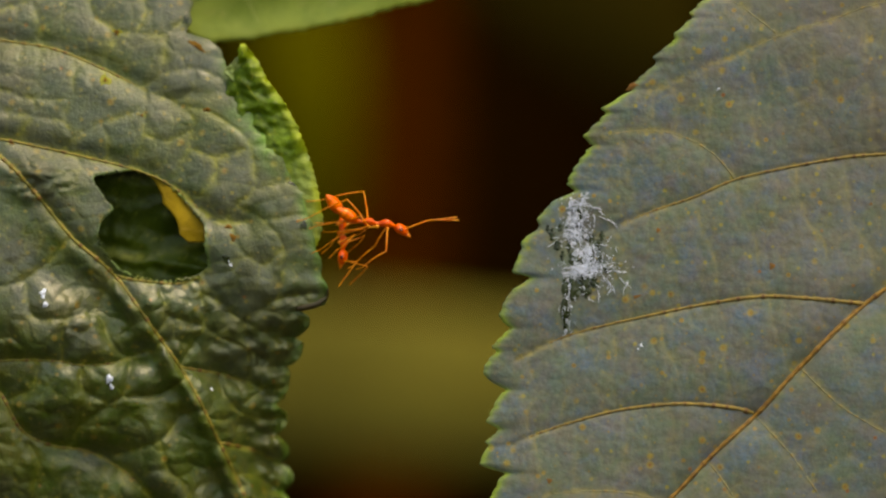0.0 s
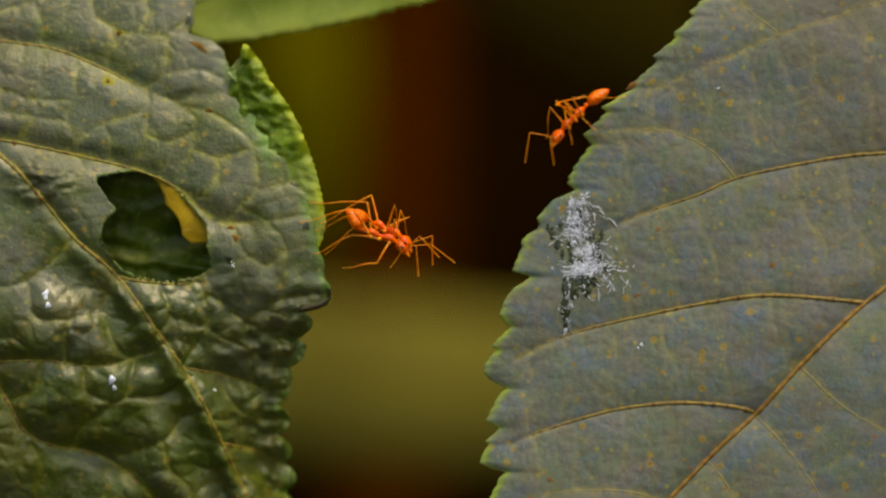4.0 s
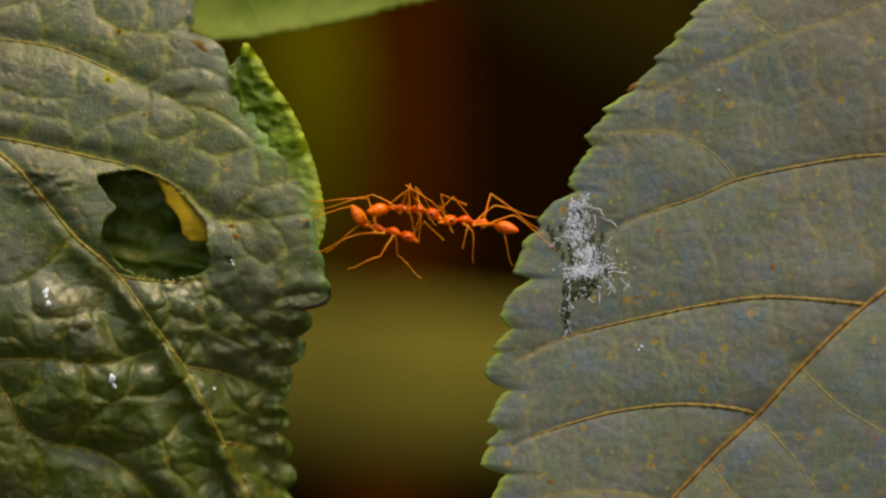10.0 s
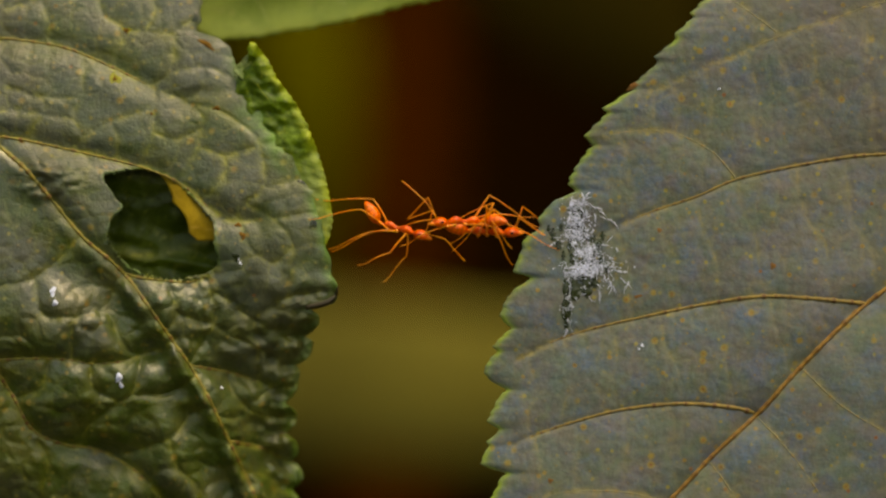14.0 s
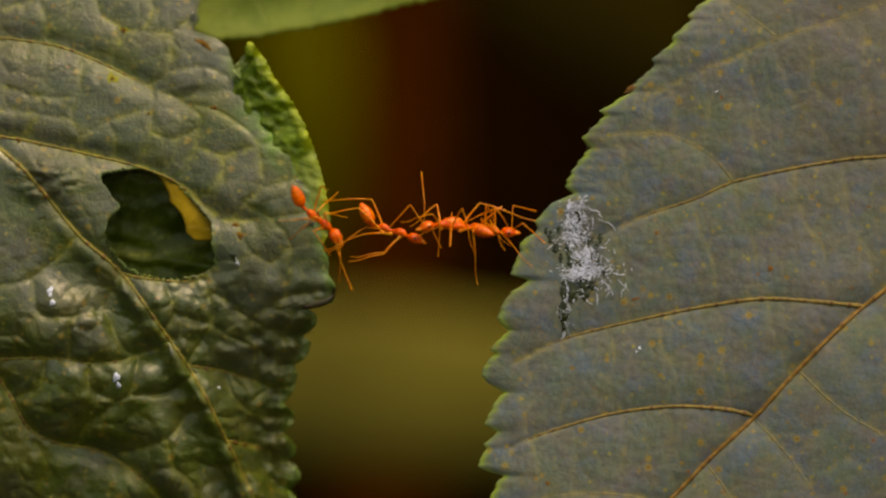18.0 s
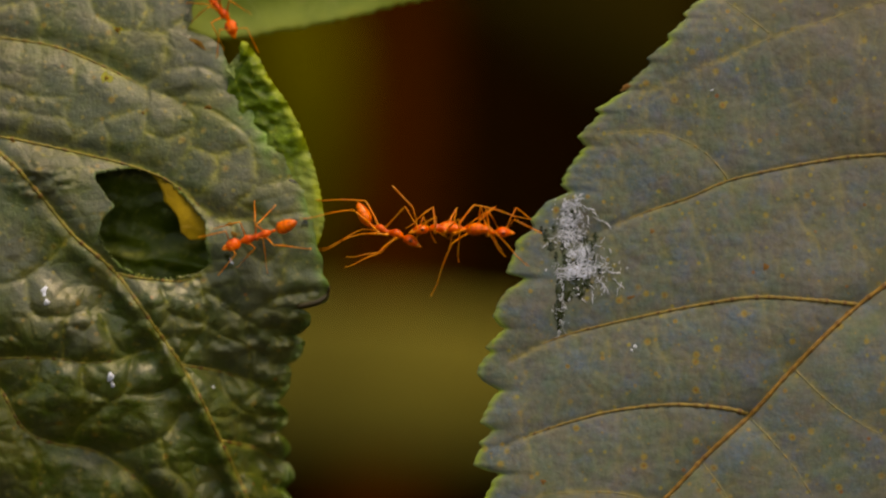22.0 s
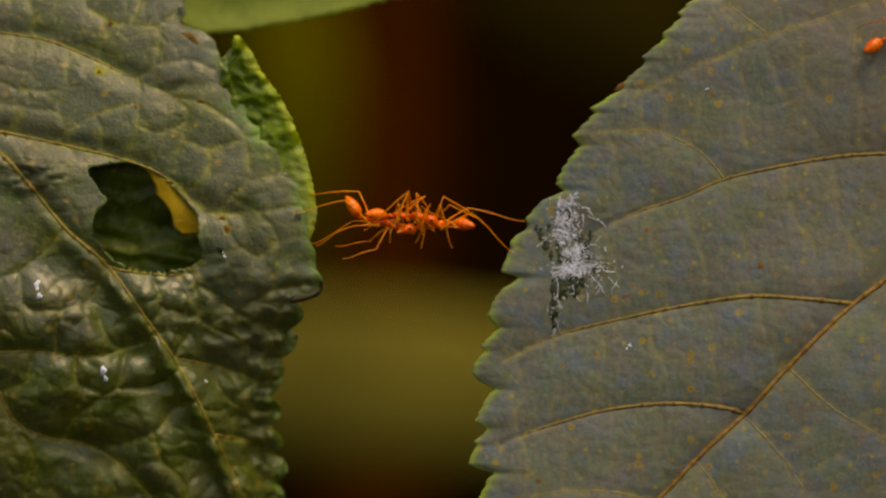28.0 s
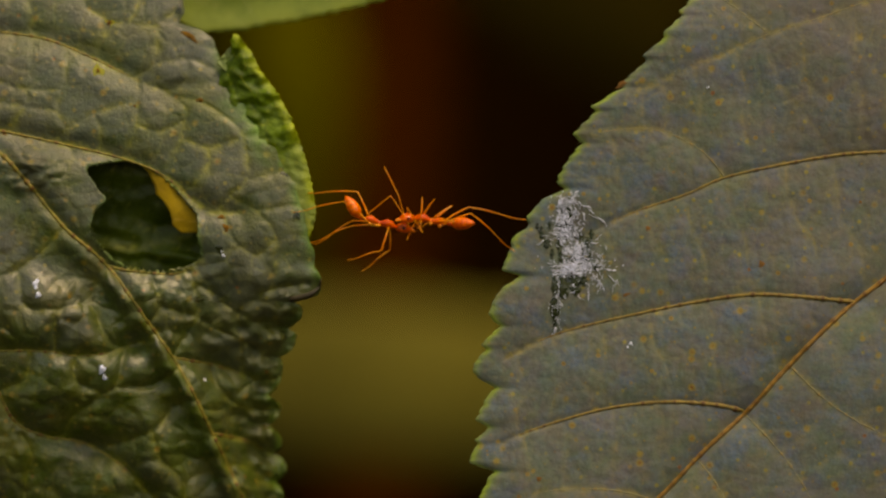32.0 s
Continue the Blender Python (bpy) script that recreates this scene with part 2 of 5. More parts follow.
def loft(rings, sides=14):
    """A body along x from rings of (x, z, half width, half height)."""
    verts, faces = [], []
    for x, z, ry, rz in rings:
        for s in range(sides):
            w = 2 * math.pi * s / sides
            verts.append((x, ry * math.cos(w), z + rz * math.sin(w)))
    for i in range(len(rings) - 1):
        for s in range(sides):
            q = (s + 1) % sides
            faces.append((i * sides + s, i * sides + q, (i + 1) * sides + q, (i + 1) * sides + s))
    faces.append(tuple(range(sides))[::-1])
    faces.append(tuple(range((len(rings) - 1) * sides, len(rings) * sides)))
    return verts, faces


def smooth_line(points, step):
    """Catmull-Rom through the points, with a point about every step."""
    p = np.array(points, float)
    p = np.vstack([2 * p[0] - p[1], p, 2 * p[-1] - p[-2]])
    out = []
    for i in range(1, len(p) - 2):
        a, b, c, d = p[i - 1], p[i], p[i + 1], p[i + 2]
        n = max(2, int(np.linalg.norm(c - b) / step))
        for t in np.arange(n) / n:
            out.append(0.5 * (2 * b + (c - a) * t + (2 * a - 5 * b + 4 * c - d) * t * t + (3 * b - a - 3 * c + d) * t ** 3))
    out.append(p[-2])
    return np.array(out)


def rnd(i, j, seed):
    v = np.sin(i * 127.1 + j * 311.7 + seed * 74.7) * 43758.5453
    return v - np.floor(v)


def ripple(x, y, seed=0):
    """Smooth noise, -1 to 1, with a wavelength of about one, on a lattice turned by the seed."""
    c, s = math.cos(0.4 + 1.3 * seed), math.sin(0.4 + 1.3 * seed)
    x, y = c * x - s * y, s * x + c * y
    i, j = np.floor(x), np.floor(y)
    u, v = x - i, y - j
    u, v = u * u * (3 - 2 * u), v * v * (3 - 2 * v)
    a, b = rnd(i, j, seed), rnd(i + 1, j, seed)
    c, d = rnd(i, j + 1, seed), rnd(i + 1, j + 1, seed)
    return 2 * ((a * (1 - u) + b * u) * (1 - v) + (c * (1 - u) + d * u) * v) - 1


def web(x, y, seed=0):
    """How far a place lies from the seams between cells of size one."""
    i, j = np.floor(x), np.floor(y)
    f1, f2 = np.full(np.shape(x), 9.0), np.full(np.shape(x), 9.0)
    for a in (-1, 0, 1):
        for b in (-1, 0, 1):
            px, py = i + a + 0.15 + 0.7 * rnd(i + a, j + b, seed), j + b + 0.15 + 0.7 * rnd(i + a, j + b, seed + 5)
            d = np.hypot(px - x, py - y)
            f2 = np.minimum(f2, np.maximum(f1, d))
            f1 = np.minimum(f1, d)
    return f2 - f1


def from_line(x, y, line):
    """Distance from a smooth line, and the side of it (positive to the right of its way)."""
    if np.size(x) < 2000:
        a, b = np.asarray(line[:-1], float), np.asarray(line[1:], float)
        w = b - a
        px, py = np.asarray(x, float)[..., None] - a[:, 0], np.asarray(y, float)[..., None] - a[:, 1]
        t = np.clip((px * w[:, 0] + py * w[:, 1]) / ((w * w).sum(1) + 1e-9), 0, 1)
        d = np.hypot(px - t * w[:, 0], py - t * w[:, 1])
        k = np.argmin(d, -1)[..., None]
        s = np.sign(w[:, 0] * py - w[:, 1] * px)
        return np.take_along_axis(d, k, -1)[..., 0], np.take_along_axis(s, k, -1)[..., 0]
    best = np.full(np.shape(x), 1e9)
    side = np.zeros(np.shape(x))
    for (ax, ay), (bx, by) in zip(line[:-1], line[1:]):
        dx, dy = bx - ax, by - ay
        t = np.clip(((x - ax) * dx + (y - ay) * dy) / (dx * dx + dy * dy + 1e-9), 0, 1)
        d = np.hypot(x - ax - t * dx, y - ay - t * dy)
        s = np.sign(dx * (y - ay) - dy * (x - ax))
        near = d < best
        best, side = np.where(near, d, best), np.where(near, s, side)
    return best, side


def step(v, a, b):
    t = np.clip((v - a) / (b - a), 0, 1)
    return t * t * (3 - 2 * t)


# ---- the leaf with the hole ----
LEFT_VEINS = {
    "midrib": [(-560, -190), (-200, 120), (0, 275), (60, 335), (130, 420), (205, 487), (280, 590), (340, 680), (390, 780), (430, 865), (480, 980), (520, 1120)],
    "upper": [(-330, 85), (-150, 225), (0, 247), (60, 258), (150, 278), (235, 299), (300, 325), (350, 365), (385, 392), (440, 395)],
    "top": [(-420, -60), (-100, 62), (0, 72), (100, 88), (190, 125), (260, 160), (320, 185)],
    "rim": [(205, 487), (240, 496), (320, 503), (352, 492), (372, 478)],
    "cross": [(-250, 660), (0, 640), (100, 640), (160, 648), (230, 636), (296, 606)],
    "low": [(-20, 660), (10, 705), (45, 765), (100, 790), (160, 800), (230, 840), (290, 905)],
    "short": [(322, 650), (400, 665), (470, 690)],
    "end": [(395, 785), (460, 800), (510, 830)],
}
LEFT_LINES = {n: smooth_line(p, 11) for n, p in LEFT_VEINS.items()}
LEFT_EDGE = [(-520, -160), (-400, 90), (-200, 280), (0, 344), (40, 342), (58, 330), (70, 372), (88, 392), (112, 404), (140, 416), (180, 438), (220, 458), (260, 492), (300, 520), (340, 541), (400, 556), (450, 566), (500, 580), (526, 583), (541, 575), (549, 545), (600, 541), (650, 522), (700, 502), (750, 503), (800, 506), (850, 513), (900, 512), (1050, 500), (1200, 430), (1330, 300)]
HOLE = [(236, 302), (275, 312), (310, 335), (340, 368), (364, 398), (366, 440), (372, 470), (345, 492), (300, 499), (262, 495), (222, 482), (198, 460), (178, 425), (184, 392), (204, 370), (188, 348), (170, 316), (200, 307)]
HOLE_AT = (275, 405)


def left_edge(y):
    e = np.array(LEFT_EDGE, float)
    x = np.interp(y, e[:, 0], e[:, 1])
    x = x + 2.5 * ripple(y / 9, y * 0, 3) + 3 * ripple(y / 22, y * 0, 4)
    lump = np.abs(np.sin((y - 548) * math.pi / 54 + 0.5 * ripple(y / 70, y * 0, 8)))
    return x + np.where((y > 549) & (y < 1250), 22 * lump ** 0.7 - 14, 0)


# the finer net of veins between the side veins, along which the blade is drawn in
LEFT_SEAMS = [smooth_line(p, 14) for p in (
    [(257, 153), (262, 172), (245, 199), (182, 219), (134, 245), (118, 265)],
    [(0, 159), (60, 175), (126, 175), (133, 150), (136, 112)],
    [(126, 175), (118, 215), (134, 245)],
    [(-60, 205), (10, 200), (60, 206), (118, 215)],
    [(60, 175), (66, 190), (60, 206)],
    [(60, 206), (45, 232), (38, 252)],
    [(262, 172), (257, 239), (247, 275), (240, 300)],
    [(182, 219), (196, 250), (192, 288)],
    [(317, 184), (342, 205), (346, 230), (329, 285), (311, 318)],
    [(257, 239), (300, 250), (346, 230)],
    [(320, 186), (375, 200), (430, 236), (447, 262), (455, 335), (420, 363), (407, 385)],
    [(346, 268), (385, 282), (380, 320), (352, 350)],
    [(385, 282), (447, 262)],
    [(455, 335), (515, 323)],
    [(447, 262), (482, 250)],
    [(420, 363), (470, 392), (505, 440), (497, 530)],
    [(407, 385), (428, 440), (470, 470), (505, 440)],
    [(470, 392), (540, 380)],
    [(60, 0), (72, 40), (78, 80)],
    [(209, 57), (245, 60), (300, 64)],
    [(160, -20), (170, 30), (209, 57), (196, 90), (190, 122)],
    [(250, -20), (262, 20), (245, 60)],
    [(257, 153), (290, 130), (300, 64), (325, 40)],
    [(290, 130), (350, 122), (395, 140)],
    [(350, 122), (345, 160), (320, 186)],
    [(0, 20), (60, 0), (110, -20)],
    [(130, 420), (98, 456), (48, 496), (0, 508), (-60, 520)],
    [(287, 619), (230, 634), (197, 600), (174, 556), (120, 566), (114, 592), (114, 640)],
    [(48, 496), (62, 560), (120, 566)],
    [(174, 556), (190, 520), (204, 488)],
    [(129, 785), (144, 757), (197, 715), (221, 703), (236, 640)],
    [(221, 703), (285, 700), (330, 672)],
    [(209, 806), (287, 781), (323, 739), (362, 726)],
    [(72, 640), (60, 690), (18, 709)],
    [(54, 787), (72, 823), (60, 880), (70, 940)],
    [(287, 781), (300, 830), (340, 870), (345, 930)],
    [(150, 640), (150, 690), (197, 715)],
    [(353, 518), (383, 530), (419, 560), (479, 596), (509, 614)],
    [(353, 500), (364, 545), (366, 578), (335, 625), (322, 652)],
    [(437, 566), (470, 545), (497, 530), (560, 520)],
    [(437, 566), (443, 620), (443, 668)],
    [(366, 578), (400, 600), (443, 620), (490, 650)],
    [(389, 661), (400, 700), (425, 730), (420, 785)],
    [(425, 730), (470, 745), (505, 740)],
    [(372, 740), (400, 745), (425, 730)],
    [(443, 709), (470, 690), (500, 690)],
    [(430, 840), (470, 850), (505, 880)],
    [(285, 505), (300, 560), (280, 590)],
    [(300, 560), (366, 578)],
)]


def left_depth(x, y):
    """Height of the leaf's face towards the viewer, in plan units."""
    x, y = np.asarray(x, float), np.asarray(y, float)
    dm, side = from_line(x, y, LEFT_LINES["midrib"])
    ds = np.full(np.shape(x), 1e9)
    for n, line in LEFT_LINES.items():
        if n != "midrib":
            ds = np.minimum(ds, from_line(x, y, line)[0])
    dt = np.full(np.shape(x), 1e9)
    for line in LEFT_SEAMS:
        dt = np.minimum(dt, from_line(x, y, line)[0])
    net = np.minimum(np.minimum(ds, dt), dm)
    wx, wy = x + 16 * ripple(x / 60, y / 60, 11), y + 16 * ripple(x / 60, y / 60, 12)
    low = step(y, 440, 570) * (1 - 0.35 * step(130 - x, 0, 90) * (1 - step(y, 640, 700)))
    right = np.where(side < 0, dm, 0)
    # the blade falls away below the midrib and rises again
    h = 11 * (1 - np.exp(-(ds / 24) ** 2)) - 8 * np.exp(-(dm / 14) ** 2) - 8
    h = h - np.where(side > 0, (8 + 26 * low) * step(dm + 6 * ripple(x / 30, y / 30, 38), 2, 36) * (1 - step(dm, 36, 105)), (5 + 8 * low) * (1 - np.exp(-dm / 35)))
    # pillows between the veins
    puff = 1 + 0.45 * ripple(x / 85, y / 75, 27)
    h = h + (3.0 + 9.0 * low) * puff * (1 - np.exp(-net / 13)) - 0.8 * np.exp(-(dt / 4) ** 2)
    fine = web(wx / 38, wy / 33, 6)
    h = h + (0.9 + 1.3 * low) * (1 + ripple(x / 70, y / 70, 39)) * np.clip(fine / 0.4, 0, 1) ** 0.8
    h = h + (3.5 + 11 * low) * ripple(x / 125, y / 90, 21) + (2.4 + 3.7 * low) * ripple(wx / 52, wy / 40, 22) + (0.7 + 1.8 * low) * ripple(wx / 25, wy / 21, 25) + (0.4 + 0.6 * low) * ripple(x / 11, y / 10, 23)
    h = h - 26 * step(y, 500, 640) * (1 - np.exp(-right / 28)) - 14 * (1 - np.exp(-right / 70)) * step(y, 540, 680) - 0.05 * right
    # the side below the hole hangs towards the ground, closely crinkled
    hang = step(right, 6, 60) * step(y, 510, 600)
    h = h - 0.09 * np.clip(y - 515, 0, 500) * step(right, 6, 60) + hang * (3.5 * ripple(wx / 17, wy / 14, 46) + 6 * np.abs(ripple(wx / 34, wy / 27, 47)))
    # a crumpled, shining cell beside the hole
    crumple = np.exp(-(((x - 75) / 62) ** 2 + ((y - 322) / 34) ** 2) ** 2)
    h = h + crumple * (13 * np.abs(ripple(x / 30, y / 15, 31)) + 6 * np.abs(ripple(x / 13, y / 8, 32)))
    edge = left_edge(y) - x
    h = h - 24 * np.exp(-np.clip(edge, 0, 400) / 30) * (0.4 + 0.6 * low)
    # lumpy, drawn-in margin below the lip
    margin = np.exp(-np.clip(edge, 0, 400) / 60) * step(y, 520, 590)
    h = h + margin * (13 * ripple(x / 24, y / 19, 33) + 5 * ripple(x / 11, y / 9, 34)) + 7 * low * np.where(side < 0, 1.0, 0.0) * step(right, 20, 60) * np.abs(ripple(wx / 26, wy / 34, 40))
    # hollows that face the ground
    h = h - 15 * np.exp(-((x - 155) / 95) ** 2 - ((y - 805) / 26) ** 2) - 9 * np.exp(-((x - 330) / 30) ** 2 - ((y - 800) / 60) ** 2) + 8 * np.exp(-((x - 285) / 45) ** 2 - ((y - 850) / 24) ** 2) + 13 * np.exp(-((x - 40) / 95) ** 2 - ((y - 632) / 34) ** 2) - 6 * np.exp(-((x - 345) / 30) ** 2 - ((y - 168) / 12) ** 2)
    streak = np.exp(-(dm / 50) ** 2) * low
    h = h + streak * 2.2 * ripple((x - 0.7 * y) / 13, (0.7 * x + y) / 80, 35)
    return h - 0.00004 * (x - 200) ** 2 - np.where(y < 470, 0.00033, 0.00056) * (np.clip(y, -600, 1400) - 470) ** 2


# ---- the downy leaf ----
RIGHT_VEINS = {
    "midrib": [(1010, 1060), (1095, 962), (1185, 880), (1260, 802), (1340, 728), (1400, 662), (1470, 590), (1530, 535), (1600, 482), (1800, 320), (2100, 60), (2400, -260)],
    "middle": [(1530, 535), (1450, 527), (1350, 522), (1250, 535), (1150, 555), (1050, 578), (980, 600), (915, 635)],
    "lower": [(1332, 728), (1290, 718), (1200, 712), (1100, 722), (1020, 742), (950, 765), (905, 785)],
    "upper": [(1900, 230), (1700, 262), (1568, 270), (1500, 275), (1400, 292), (1300, 315), (1230, 345), (1150, 372), (1090, 398), (1040, 425)],
    "fork": [(1300, 315), (1265, 272), (1210, 240), (1150, 228), (1080, 235), (1040, 255)],
    "high": [(2050, 100), (1800, -40), (1568, 0), (1480, 28), (1380, 60), (1300, 95), (1230, 125), (1150, 160)],
    "high_fork": [(1372, 55), (1320, 15), (1280, -15), (1250, -60)],
    "bottom": [(1178, 886), (1100, 868), (1000, 868), (930, 885)],
    "under": [(1335, 733), (1380, 780), (1420, 830), (1460, 900), (1480, 990)],
    "under_low": [(1250, 812), (1280, 850), (1310, 905), (1330, 980)],
    "under_high": [(1415, 648), (1480, 710), (1545, 752), (1640, 800), (1720, 860)],
    "under_far": [(1650, 440), (1740, 500), (1860, 560), (1960, 600)],
}
RIGHT_LINES = {n: smooth_line(p, 12) for n, p in RIGHT_VEINS.items()}
RIGHT_EDGE = [(-640, 2080), (-500, 1790), (-250, 1490), (0, 1232), (50, 1196), (100, 1152), (150, 1112), (190, 1060), (240, 1028), (320, 1000)]
# the lobed lower margin, tip and notch in turn
RIGHT_LOBES = [(322, 1000), (337, 1014), (352, 977), (387, 946), (399, 953), (422, 921), (437, 921), (479, 903), (489, 938), (509, 906), (530, 890), (555, 881), (566, 886), (577, 901), (595, 882), (610, 867), (618, 876), (640, 857), (655, 852), (668, 861), (680, 879), (688, 896), (693, 883), (720, 868), (745, 857), (757, 881), (780, 856), (788, 861), (800, 852), (820, 846), (828, 868), (835, 893), (843, 882), (880, 864), (900, 872)]
RIGHT_EDGE = RIGHT_EDGE + RIGHT_LOBES + [(1000, 945), (1075, 1050), (1100, 1100)]
RIGHT_BACK = [(-640, 2180), (-500, 2420), (-250, 2500), (0, 2440), (400, 2230), (700, 1900), (900, 1640), (1000, 1450), (1075, 1230), (1100, 1130)]
TEETH = [-650, -560, -470, -390, -310, -230, -160, -90, -30, 22, 60, 100, 150, 190, 240, 318, 378, 478, 568, 652, 742, 815, 892, 960, 1040, 1110]


def right_edge(y):
    e = np.array(RIGHT_EDGE, float)
    x = np.interp(y, e[:, 0], e[:, 1])
    k = np.clip(np.searchsorted(TEETH, y, side="right") - 1, 0, len(TEETH) - 2)
    t = np.array(TEETH, float)
    gap = t[k + 1] - t[k]
    p = (y - t[k]) / gap
    inward = np.where(p < 0.17, p / 0.17, ((1 - p) / 0.83) ** 1.4) * np.minimum(0.29 * gap, 23) - np.clip((gap - 70) * 0.25, 0, 9) * np.sin(math.pi * p ** 0.7)
    q = (y / 15.5 + 0.6 * ripple(y / 40, y * 0, 5)) % 1
    fine = np.where(q < 0.25, q / 0.25, (1 - q) / 0.75) * (4.5 + 2 * ripple(y / 33, y * 0, 9))
    lobed = (y > 321) & (y < 899)
    return x + np.where(lobed, 0, inward) + fine * np.where(lobed, 0.7, 1.0)


# cross veins, like the rungs of a ladder, between the side veins
RIGHT_SEAMS = [smooth_line(p, 14) for p in (
    [(1303, 316), (1310, 368), (1336, 421), (1340, 470), (1352, 520)],
    [(1408, 296), (1412, 342), (1431, 394), (1458, 427), (1462, 480), (1470, 526)],
    [(1494, 278), (1496, 322), (1510, 394), (1540, 440), (1548, 500)],
    [(1494, 272), (1471, 243), (1431, 191), (1408, 164), (1380, 110), (1368, 64)],
    [(1162, 370), (1168, 408), (1190, 450), (1196, 500), (1205, 543)],
    [(1129, 376), (1109, 329), (1083, 316), (1050, 318)],
    [(1232, 346), (1240, 400), (1262, 450), (1270, 530)],
    [(1247, 128), (1257, 184), (1250, 240)],
    [(1438, 42), (1441, 118), (1452, 170), (1431, 191)],
    [(1530, 18), (1533, 66), (1528, 120), (1545, 190), (1550, 270)],
    [(1152, 160), (1155, 195), (1148, 228)],
    [(1320, 90), (1335, 150), (1330, 210), (1345, 260), (1352, 302)],
    [(1096, 238), (1110, 280), (1109, 329)],
    [(1190, 150), (1200, 190), (1192, 234)],
    [(1166, 553), (1175, 611), (1195, 644), (1202, 690), (1205, 712)],
    [(991, 596), (1011, 637), (1002, 690), (985, 752)],
    [(1075, 572), (1090, 620), (1084, 670), (1092, 722)],
    [(1268, 532), (1285, 590), (1282, 640), (1300, 718)],
    [(1360, 523), (1372, 580), (1390, 630), (1402, 660)],
    [(930, 628), (945, 680), (930, 740), (940, 770)],
    [(1017, 744), (1022, 800), (1012, 868)],
    [(1100, 722), (1110, 770), (1102, 820), (1104, 868)],
    [(1185, 713), (1192, 760), (1184, 810), (1200, 862)],
    [(940, 768), (955, 820), (948, 876)],
    [(1440, 527), (1452, 560), (1472, 586)],
    [(1085, 400), (1105, 450), (1112, 510), (1120, 560)],
    [(1395, 790), (1440, 770), (1485, 716)],
    [(1420, 830), (1470, 820), (1520, 790), (1545, 752)],
    [(1480, 590), (1520, 640), (1545, 700), (1545, 752)],
    [(1290, 862), (1340, 830), (1384, 784)],
    [(1560, 550), (1600, 600), (1640, 640)],
)]


def right_depth(x, y):
    x, y = np.asarray(x, float), np.asarray(y, float)
    dm, side = from_line(x, y, RIGHT_LINES["midrib"])
    ds = np.full(np.shape(x), 1e9)
    dw = np.full(np.shape(x), 1e9)
    for n, line in RIGHT_LINES.items():
        if n in ("middle", "lower", "upper"):
            ds = np.minimum(ds, from_line(x, y, line)[0])
        elif n != "midrib":
            dw = np.minimum(dw, from_line(x, y, line)[0])
    dt = np.full(np.shape(x), 1e9)
    for line in RIGHT_SEAMS:
        dt = np.minimum(dt, from_line(x, y, line)[0])
    wx, wy = x + 14 * ripple(x / 55, y / 55, 41), y + 14 * ripple(x / 55, y / 55, 42)
    fine = web(wx / 31, wy / 29, 16)
    h = 4 * (1 - np.exp(-(ds / 34) ** 2)) - 7 * np.exp(-(dm / 30) ** 2) - 1.6 * np.exp(-(ds / 6) ** 2) - 4 * np.exp(-(dm / 9) ** 2)
    h = h + 1.5 * (1 - np.exp(-(dw / 26) ** 2)) + 1.3 * (1 - np.exp(-np.minimum(np.minimum(dt, dw), ds) / 13)) + 0.6 * np.clip(fine / 0.4, 0, 1)
    h = h + 10 * ripple(x / 210, y / 170, 51) + 1.8 * ripple(x / 70, y / 60, 52) + 0.5 * ripple(wx / 24, wy / 22, 54) + 0.35 * ripple(x / 9, y / 9, 53)
    edge = x - right_edge(y)
    h = h - 10 * np.exp(-np.clip(edge, 0, 400) / 26)
    return h + 0.05 * (y - 441) - 0.00003 * (x - 1200) ** 2


RELIEF = {}


def relief(depth, x, y):
    """The height of a leaf's face at one place, from a table made once for each leaf."""
    if not (-96 < x < 1896 and -146 < y < 996):
        return float(depth(np.array([x], float), np.array([y], float))[0])
    if depth not in RELIEF:
        gx, gy = np.meshgrid(np.arange(-100, 1905, 4.0), np.arange(-150, 1005, 4.0))
        RELIEF[depth] = depth(gx, gy)
    t = RELIEF[depth]
    u, v = (x + 100) / 4, (y + 150) / 4
    i, j = int(u), int(v)
    u, v = u - i, v - j
    return float((t[j, i] * (1 - u) + t[j, i + 1] * u) * (1 - v) + (t[j + 1, i] * (1 - u) + t[j + 1, i + 1] * u) * v)


def surface(x, y, depth):
    """Where the leaf's face lies behind the sheet, in metres."""
    return -relief(depth, x, y) * U


